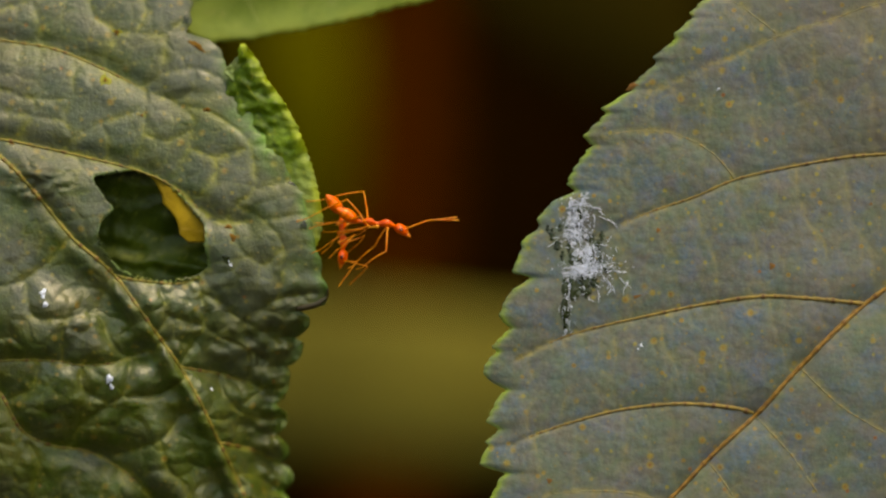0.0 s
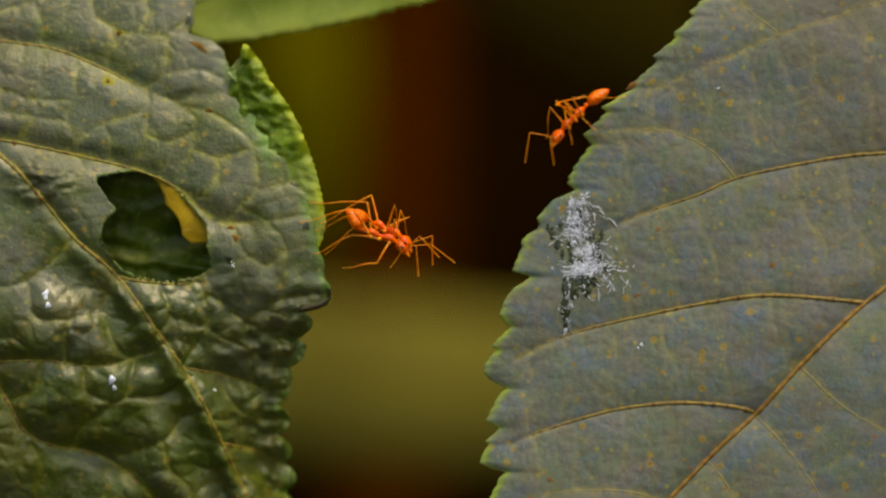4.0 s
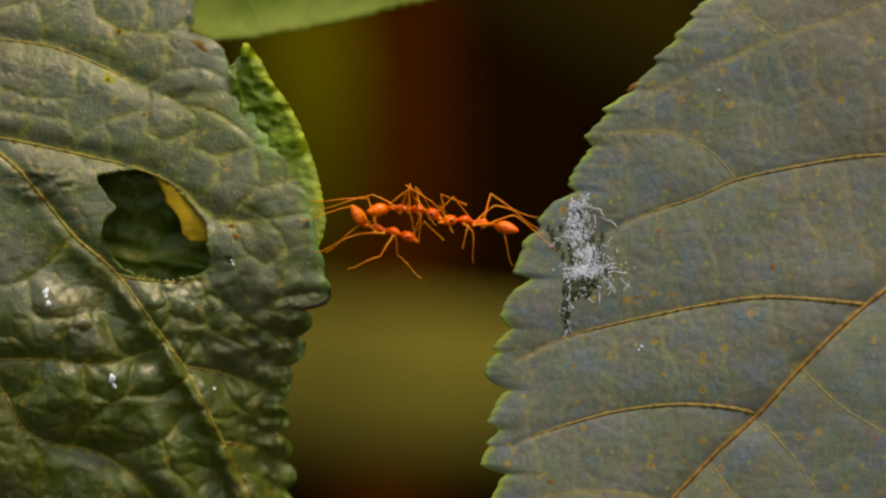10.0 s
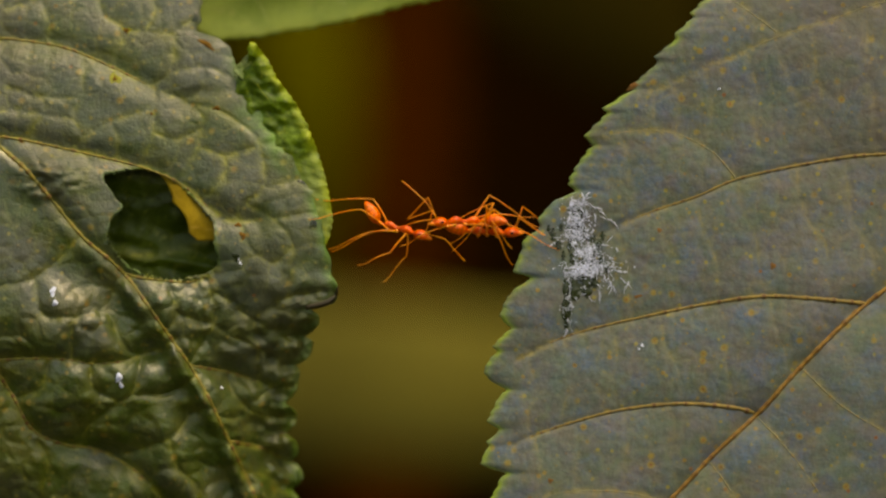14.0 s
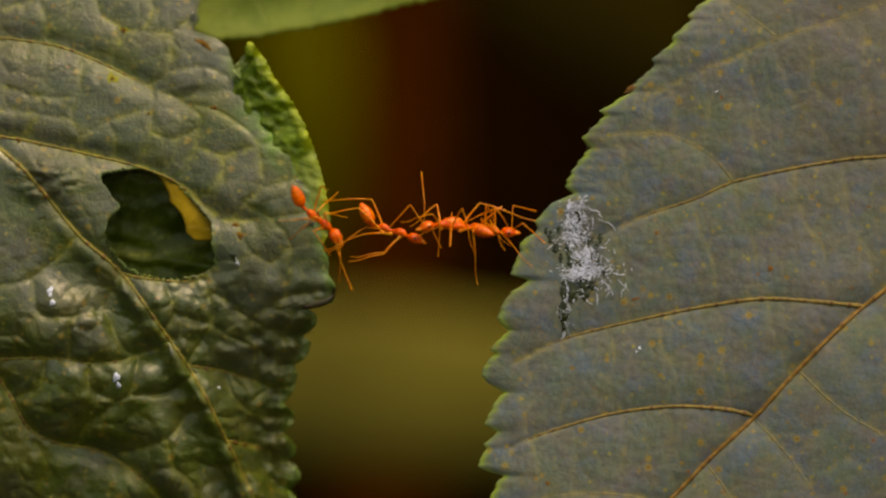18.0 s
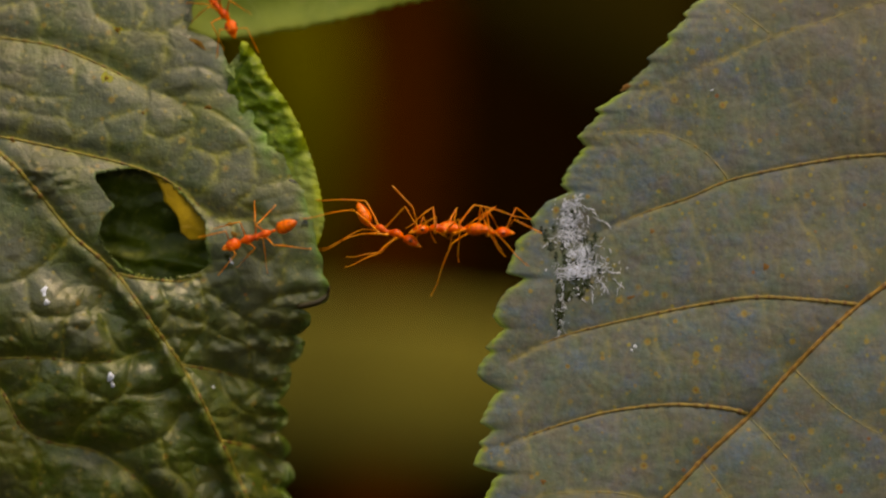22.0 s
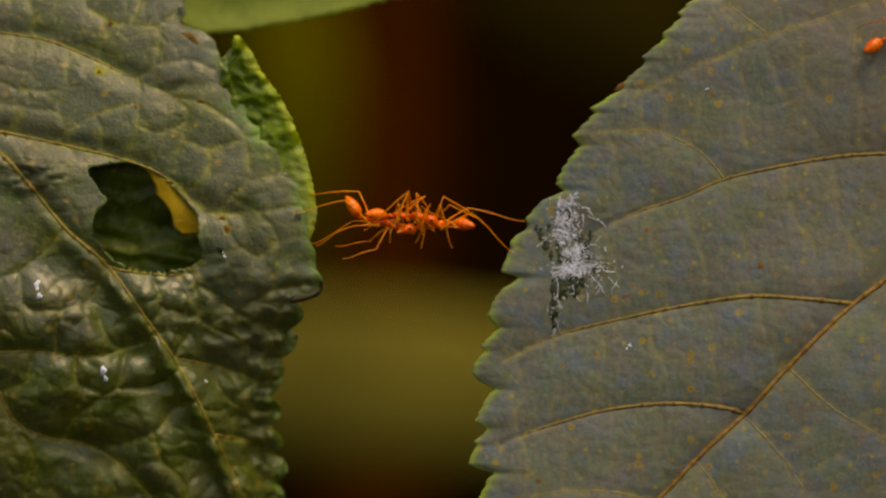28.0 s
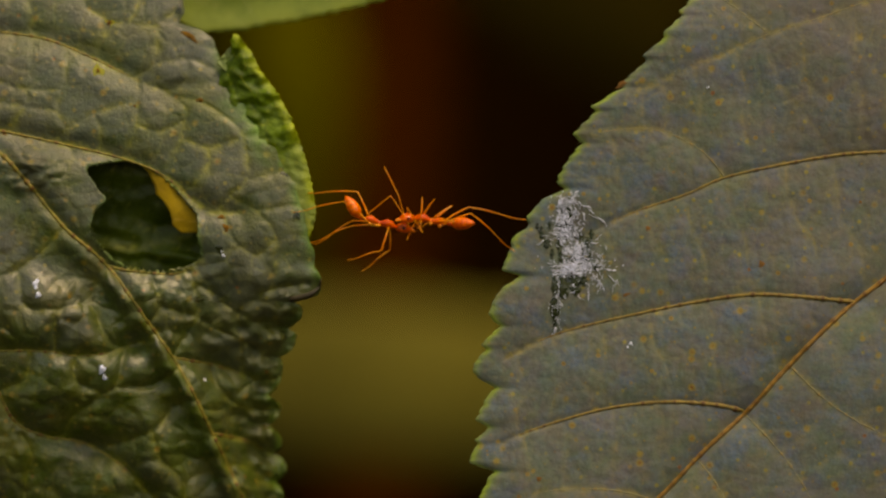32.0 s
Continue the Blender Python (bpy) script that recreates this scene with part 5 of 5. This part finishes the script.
left_way["feeler_near"] = [(0, 827, 377), (1, 724, 519), (2, 715, 299), (3, 796, 502), (6, 735, 360), (7, 797, 414), (8, 783, 341), (9, 757, 427), (10, 783, 421), (11, 798, 405), (12, 796, 428), (13, 790, 476), (14, 819, 459), (17, 795, 442), (18, 782, 432), (19, 784, 443), (20, 802, 432), (21, 801, 432), (22, 800, 415), (23, 791, 416), (24, 808, 472), (25, 823, 437), (28, 769, 417), (29, 768, 421), (30, 774, 420), (31, 762, 412), (32, 765, 412)]
left_way["feeler_far"] = [(0, 821, 385), (1, 741, 454), (2, 800, 469), (3, 789, 497), (6, 832, 397), (7, 790, 399), (8, 742, 454), (9, 741, 425), (10, 738, 426), (11, 773, 410), (12, 763, 436), (13, 723, 376), (14, 719, 385), (17, 790, 462), (18, 777, 447), (19, 782, 439), (20, 797, 428), (21, 797, 430), (22, 780, 425), (23, 771, 436), (24, 713, 362), (25, 705, 362), (28, 764, 437), (29, 748, 439), (30, 777, 400), (31, 777, 415), (32, 737, 425)]
right_way = {}
right_way["waist"] = [(0, 1479, -193), (1, 1329, -71), (1.5, 1209, 25), (2, 1110, 99), (2.5, 1094, 111), (3, 1084, 109), (3.5, 1053, 134), (4.5, 1009, 249), (5.5, 949, 364), (6, 892, 398), (7, 905, 387), (8, 862, 424), (9, 864, 393), (10, 863, 394), (11, 860, 395), (12, 848, 392), (13, 858, 394), (14, 845, 389), (17, 828, 394), (18, 827, 397), (19, 826, 401), (20, 827, 401), (21, 827, 404), (22, 825, 403), (23, 823, 401), (24, 821, 404), (25, 810, 397), (28, 809, 395), (29, 810, 394), (30, 807, 395), (31, 807, 395), (32, 807, 397)]
right_way["neck"] = [(0, 1431, -163), (1, 1281, -41), (1.5, 1161, 57), (2, 1063, 129), (2.5, 1042, 121), (3, 1034, 117), (3.5, 1006, 161), (4.5, 977, 299), (5.5, 911, 393), (6, 840, 408), (7, 855, 379), (8, 810, 421), (9, 812, 380), (10, 806, 384), (11, 803, 385), (12, 793, 384), (13, 806, 394), (14, 789, 390), (17, 770, 387), (18, 770, 390), (19, 768, 395), (20, 769, 394), (21, 769, 399), (22, 767, 400), (23, 766, 399), (24, 765, 399), (25, 755, 385), (28, 754, 400), (29, 753, 384), (30, 750, 385), (31, 750, 383), (32, 750, 385)]
right_way["tail"] = [(0, 1527, -218), (1, 1377, -101), (1.5, 1256, 0), (2, 1160, 71), (2.5, 1149, 91), (3, 1137, 91), (3.5, 1103, 109), (4.5, 1049, 204), (5.5, 1001, 337), (6, 942, 372), (7, 955, 404), (8, 918, 419), (9, 921, 407), (10, 915, 404), (11, 910, 400), (12, 904, 398), (13, 913, 398), (14, 892, 389), (17, 872, 407), (18, 872, 407), (19, 872, 411), (20, 872, 409), (21, 871, 409), (22, 870, 401), (23, 869, 401), (24, 873, 409), (25, 857, 407), (28, 857, 397), (29, 856, 394), (30, 855, 388), (31, 855, 388), (32, 855, 395)]
right_way["face"] = [(0, 1401, -143), (1, 1253, -19), (1.5, 1134, 80), (2, 1040, 149), (2.5, 1007, 139), (3, 1002, 131), (3.5, 983, 187), (4.5, 959, 331), (5.5, 889, 417), (6, 822, 442), (7, 823, 387), (8, 780, 418), (9, 782, 380), (10, 776, 386), (11, 773, 375), (12, 766, 381), (13, 775, 396), (14, 760, 390), (17, 738, 390), (18, 737, 396), (19, 737, 399), (20, 737, 398), (21, 737, 399), (22, 735, 403), (23, 735, 401), (24, 735, 402), (25, 721, 382), (28, 719, 405), (29, 721, 385), (30, 716, 390), (31, 719, 391), (32, 721, 387)]
right_way["foot_hind_near"] = [(6.5, 988, 440), (7, 988, 440), (9, 988, 440), (11, 988, 440), (13, 988, 440), (14.2, 988, 440), (16, 945, 466), (17, 945, 466), (19, 945, 466), (21, 945, 466), (23, 945, 466), (25, 945, 466), (26.5, 928, 445), (27, 928, 445), (29, 928, 445), (31, 928, 445), (32, 928, 445)]
right_way["foot_hind_far"] = [(6.5, 950, 400), (7, 950, 400), (9, 950, 400), (11, 950, 400), (13, 950, 400), (14.2, 950, 400), (16, 950, 383), (17, 950, 383), (19, 950, 383), (21, 950, 383), (23, 950, 383), (25, 950, 383), (26.5, 948, 389), (27, 948, 389), (29, 948, 389), (31, 948, 389), (32, 948, 389)]
right_way["foot_mid_far"] = [(6.5, 950, 380), (7, 950, 380), (9, 950, 380), (11, 950, 380), (13, 950, 380), (14.5, 950, 380), (17, 800, 364), (24, 805, 472), (25, 665, 362), (28, 764, 362), (29, 773, 369), (30, 769, 385), (32, 769, 388)]
right_way["foot_mid_near"] = [(6, 905, 467), (7, 905, 467), (9, 905, 467), (11, 905, 467), (13, 905, 467), (15, 905, 467), (17, 845, 432), (24, 813, 472), (25, 850, 442), (28, 819, 437), (29, 788, 439), (30, 857, 480), (31, 762, 405), (32, 757, 405)]
right_way["foot_fore_near"] = [(6, 868, 448), (7, 885, 454), (8, 765, 478), (9, 871, 465), (10, 836, 462), (11, 798, 405), (12, 703, 401), (13, 690, 434), (14, 703, 434), (17, 710, 382), (20, 712, 394), (24, 753, 425), (25, 805, 379), (28, 754, 427), (29, 720, 365), (30, 762, 405), (32, 762, 410)]
right_way["foot_fore_far"] = [(6, 885, 455), (7, 880, 429), (8, 810, 474), (9, 859, 447), (10, 816, 436), (11, 798, 407), (12, 663, 386), (13, 688, 396), (14, 687, 399), (17, 735, 392), (20, 712, 397), (24, 743, 402), (25, 760, 397), (28, 749, 412), (29, 708, 374), (30, 757, 400), (32, 752, 400)]
right_way["feeler_near"] = [(6, 818, 522), (7, 850, 344), (8, 760, 346), (9, 769, 330), (10, 703, 314), (11, 648, 385), (12, 668, 386), (13, 733, 301), (14, 704, 312), (17, 690, 314), (18, 747, 284), (19, 736, 291), (20, 740, 293), (21, 732, 296), (22, 705, 325), (23, 661, 354), (24, 655, 360), (25, 635, 347), (28, 709, 427), (29, 681, 333), (30, 662, 322), (31, 710, 292), (32, 694, 288)]
right_way["feeler_far"] = [(6, 872, 462), (7, 760, 357), (8, 755, 411), (9, 837, 342), (10, 823, 358), (11, 688, 390), (12, 698, 401), (13, 723, 376), (14, 719, 385), (17, 715, 380), (18, 692, 394), (19, 704, 395), (20, 707, 402), (21, 724, 394), (22, 690, 400), (23, 701, 401), (24, 713, 407), (25, 715, 392), (28, 709, 407), (29, 718, 364), (30, 685, 368), (31, 662, 328), (32, 667, 380)]
crossing_way = {}
crossing_way["waist"] = [(0, 601, 385), (1, 596, 387), (2, 615, 379), (3, 639, 394), (6, 700, 393), (7, 682, 367), (8, 698, 371), (9, 692, 371), (10, 698, 366), (11, 728, 363), (12, 800, 371), (13, 833, 398), (14, 835, 407), (17, 838, 390), (18, 834, 394), (19, 834, 396), (20, 835, 394), (21, 835, 395), (22, 832, 400), (23, 839, 421), (24, 858, 437), (25, 900, 422), (25.5, 924, 396), (26.5, 1197, 266), (27.5, 1378, 147), (28, 1591, 63), (28.5, 1739, -22), (32, 1807, -40)]
crossing_way["neck"] = [(0, 606, 437), (1, 616, 437), (2, 660, 401), (3, 687, 419), (6, 750, 410), (7, 735, 366), (8, 748, 374), (9, 745, 373), (10, 750, 368), (11, 784, 355), (12, 856, 368), (13, 888, 398), (14, 889, 409), (17, 892, 404), (18, 888, 404), (19, 888, 403), (20, 889, 402), (21, 889, 404), (22, 886, 407), (23, 893, 408), (24, 899, 412), (25, 933, 379), (25.5, 956, 350), (26.5, 1239, 236), (27.5, 1420, 121), (28, 1634, 37), (28.5, 1784, -44), (32, 1855, -60)]
crossing_way["tail"] = [(0, 582, 349), (1, 579, 337), (2, 582, 361), (3, 599, 374), (6, 650, 374), (7, 632, 369), (8, 655, 364), (9, 649, 377), (10, 653, 370), (11, 683, 375), (12, 761, 388), (13, 788, 408), (14, 790, 399), (17, 795, 380), (18, 792, 385), (19, 791, 391), (20, 792, 392), (21, 792, 396), (22, 790, 399), (23, 806, 446), (24, 816, 455), (25, 887, 462), (25.5, 901, 433), (26.5, 1159, 298), (27.5, 1340, 179), (28, 1554, 85), (28.5, 1699, 3), (32, 1767, -15)]
crossing_way["face"] = [(0, 604, 482), (1, 628, 464), (2, 690, 424), (3, 714, 454), (6, 777, 442), (7, 767, 377), (8, 776, 392), (9, 776, 388), (10, 785, 383), (11, 824, 367), (12, 903, 380), (13, 928, 398), (14, 929, 405), (17, 934, 404), (18, 930, 400), (19, 930, 401), (20, 931, 400), (21, 931, 402), (22, 928, 403), (23, 933, 398), (24, 943, 395), (25, 973, 345), (25.5, 990, 316), (26.5, 1272, 210), (27.5, 1458, 99), (28, 1669, 15), (28.5, 1817, -64), (32, 1889, -75)]
crossing_way["foot_hind_near"] = [(0, 544, 402), (3, 549, 411), (6, 570, 395), (7, 565, 389), (8, 640, 391), (9, 639, 395), (10, 643, 396), (11, 653, 387), (12, 658, 386), (13, 688, 434), (14, 797, 442), (17, 775, 507), (18, 847, 497), (19, 844, 463), (20, 847, 532), (21, 844, 482), (22, 772, 520), (23, 801, 494), (24, 805, 472), (25, 930, 402)]
crossing_way["foot_hind_far"] = [(0, 559, 392), (3, 559, 399), (6, 575, 385), (7, 545, 354), (8, 545, 354), (9, 544, 353), (10, 558, 366), (11, 638, 415), (12, 703, 401), (13, 688, 396), (14, 777, 397), (17, 790, 392), (22, 810, 415), (24, 868, 492), (25, 945, 417)]
crossing_way["foot_mid_near"] = [(0, 569, 407), (6, 690, 420), (8, 670, 396), (9, 654, 395), (10, 738, 426), (11, 743, 385), (12, 813, 436), (13, 878, 471), (14, 792, 429), (17, 905, 422), (22, 905, 450), (24, 908, 397), (25, 905, 367)]
scout_way = {}
scout_way["tail"] = [(0, 284, -333), (14.5, 283, -333), (15.5, 329, -65), (16.5, 372, 111), (17, 440, 200), (17.5, 479, 264), (18, 522, 322), (18.5, 525, 371), (19, 549, 391), (19.5, 527, 372), (20, 532, 352), (20.5, 525, 385), (21, 534, 419), (21.5, 517, 407), (22, 528, 391), (22.5, 510, 386), (23, 403, 278), (23.5, 246, 136), (24, 88, 45), (24.5, -46, -23), (32, -43, -20)]
scout_way["waist"] = [(0, 309, -288), (14.5, 308, -288), (15.5, 351, -17), (16.5, 403, 153), (17, 474, 240), (17.5, 513, 295), (18, 548, 367), (18.5, 553, 411), (19, 576, 433), (19.5, 553, 412), (20, 534, 396), (20.5, 531, 430), (21, 542, 462), (21.5, 523, 451), (22, 486, 407), (22.5, 468, 361), (23, 361, 243), (23.5, 202, 104), (24, 43, 19), (24.5, -91, -48), (32, -88, -45)]
scout_way["neck"] = [(0, 344, -248), (14.5, 343, -248), (15.5, 387, 25), (16.5, 442, 191), (17, 508, 276), (17.5, 559, 322), (18, 588, 398), (18.5, 593, 439), (19, 612, 468), (19.5, 587, 452), (20, 538, 444), (20.5, 548, 477), (21, 569, 506), (21.5, 536, 499), (22, 438, 423), (22.5, 425, 334), (23, 318, 208), (23.5, 156, 78), (24, -7, -3), (24.5, -141, -73), (32, -138, -70)]
scout_way["face"] = [(0, 364, -218), (14.5, 363, -218), (15.5, 407, 55), (16.5, 463, 215), (17, 528, 304), (17.5, 591, 344), (18, 609, 430), (18.5, 621, 463), (19, 629, 498), (19.5, 609, 480), (20, 532, 479), (20.5, 561, 509), (21, 581, 540), (21.5, 545, 531), (22, 408, 435), (22.5, 403, 304), (23, 287, 184), (23.5, 124, 58), (24, -39, -21), (24.5, -174, -88), (32, -171, -85)]
scout_way["foot_hind_far"] = [(18, 582, 327), (18.5, 578, 343), (19, 604, 383), (19.5, 565, 372)]
scout_way["feeler_near"] = [(16.5, 462, 255), (17, 520, 322), (17.5, 651, 337), (18, 630, 517), (18.5, 618, 523), (19, 616, 538), (19.5, 665, 492)]
scout_way["feeler_far"] = [(16.5, 480, 233), (17, 550, 322), (17.5, 641, 344), (18, 602, 492), (18.5, 603, 513), (19, 604, 523), (19.5, 655, 502)]
late_way = {}
late_way["tail"] = [(0, 289, -363), (21, 299, -366), (22, 355, -35), (22.5, 340, -9), (23, 381, 76), (23.5, 432, 168), (24, 481, 262), (24.5, 526, 302), (25, 552, 327), (25.5, 576, 338), (26.5, 607, 350), (27.5, 638, 369), (28, 672, 377), (29, 801, 381), (29.5, 862, 396), (30, 1032, 346), (30.5, 1107, 340), (31, 1219, 246), (31.5, 1394, 134), (32, 1627, 70)]
late_way["waist"] = [(0, 317, -318), (21, 327, -321), (22, 380, -10), (22.5, 370, 24), (23, 416, 110), (23.5, 468, 202), (24, 513, 295), (24.5, 557, 333), (25, 592, 347), (25.5, 618, 355), (26.5, 652, 364), (27.5, 685, 371), (28, 716, 381), (29, 843, 372), (29.5, 903, 388), (30, 1069, 324), (30.5, 1151, 344), (31, 1253, 220), (31.5, 1431, 114), (32, 1662, 50)]
late_way["neck"] = [(0, 349, -273), (21, 359, -276), (22, 405, 20), (22.5, 402, 62), (23, 456, 139), (23.5, 506, 232), (24, 546, 326), (24.5, 602, 352), (25, 639, 363), (25.5, 666, 369), (26.5, 703, 373), (27.5, 736, 377), (28, 769, 382), (29, 893, 369), (29.5, 947, 370), (30, 1114, 302), (30.5, 1199, 344), (31, 1289, 192), (31.5, 1472, 96), (32, 1707, 32)]
late_way["face"] = [(0, 367, -243), (21, 377, -246), (22, 418, 50), (22.5, 423, 92), (23, 486, 159), (23.5, 533, 252), (24, 565, 347), (24.5, 632, 369), (25, 664, 389), (25.5, 696, 386), (26.5, 737, 388), (27.5, 770, 389), (28, 806, 397), (29, 926, 373), (29.5, 981, 352), (30, 1149, 284), (30.5, 1235, 342), (31, 1325, 170), (31.5, 1507, 78), (32, 1742, 15)]
late_way["foot_hind_far"] = [(25, 595, 307), (28, 679, 392)]
late_way["feeler_near"] = [(24, 613, 359), (25, 705, 347), (27.5, 788, 377), (28, 859, 382), (29, 978, 344)]
late_way["feeler_far"] = [(25, 715, 362), (28, 849, 372), (29, 948, 384)]

left_ant = make_ant("orange weaver ant stretched out from the holed leaf's edge")
right_ant = make_ant("orange weaver ant reaching across from the downy leaf")
crossing_ant = make_ant("orange weaver ant climbing over the living bridge")
scout_ant = make_ant("orange weaver ant wandering on the holed leaf")
late_ant = make_ant("orange weaver ant crossing the bridge to the downy leaf")


def motions():
    still = [holed_leaf, inner, top_leaf] + on_left
    for ob in still:
        o = ob.location.copy()
        walk(ob, [(t, pose(o.x + dx * U, o.y, o.z - dy * U)) for t, dx, dy in SWAY])
    up = (0, -0.35, 1)
    out = (0, -1, 0.12)
    key_ant(left_ant, left_way, [(0, 0.3)], [(0, *up)], -1, poles={"hind": (-0.4, 0, 1), "mid": (0, 0, 1), "fore": (0.2, 0, -0.6)}, seed=1)
    key_ant(right_ant, right_way, [(0, -1.2), (5.5, -1.0), (6.5, -0.4)], [(0, -0.3, -0.8, 0.4), (1.5, -0.5, -0.5, 0.7), (3.5, -0.5, -0.5, 0.7), (5.5, -0.3, -0.6, 0.7), (6.5, *up)], 1, poles={"mid": (0.1, -0.2, 1), "hind": (0, 0, 1)}, seed=2)
    key_ant(crossing_ant, crossing_way, [(0, 1.2), (3, 1.2), (6, 0.2), (10, -0.2), (11, -1.0), (12, -1.1), (13, 0.7), (22, 0.7), (24, 0.5), (25, -0.8)], [(0, 0.9, -0.4, 0.25), (1, 0.9, -0.4, 0.3), (2, 0.2, -0.4, 0.9), (6, *up), (14, 0, -0.5, 0.9), (23, 0, -0.5, 0.9), (25, -0.5, -0.6, 0.5), (25.5, -0.2, -0.9, 0.3), (26.5, *out)], -1, rides=[(26, 32, right_depth)], seed=3)
    key_ant(scout_ant, scout_way, [(0, -1.6)], [(0, *out)], -1, rides=[(0, 17.4, left_depth), (19.6, 32, left_depth)], seed=4)
    key_ant(late_ant, late_way, [(0, -1.6), (24.4, -1.4), (25, -0.8), (28, -1.0), (29.5, -1.2)], [(0, *out), (24, *out), (25, 0.1, -0.6, 0.8), (28, *up), (29, *up), (29.5, -0.2, -0.7, 0.5), (30, *out)], -1, rides=[(0, 24.2, left_depth), (29.9, 32, right_depth)], seed=5)


motions()
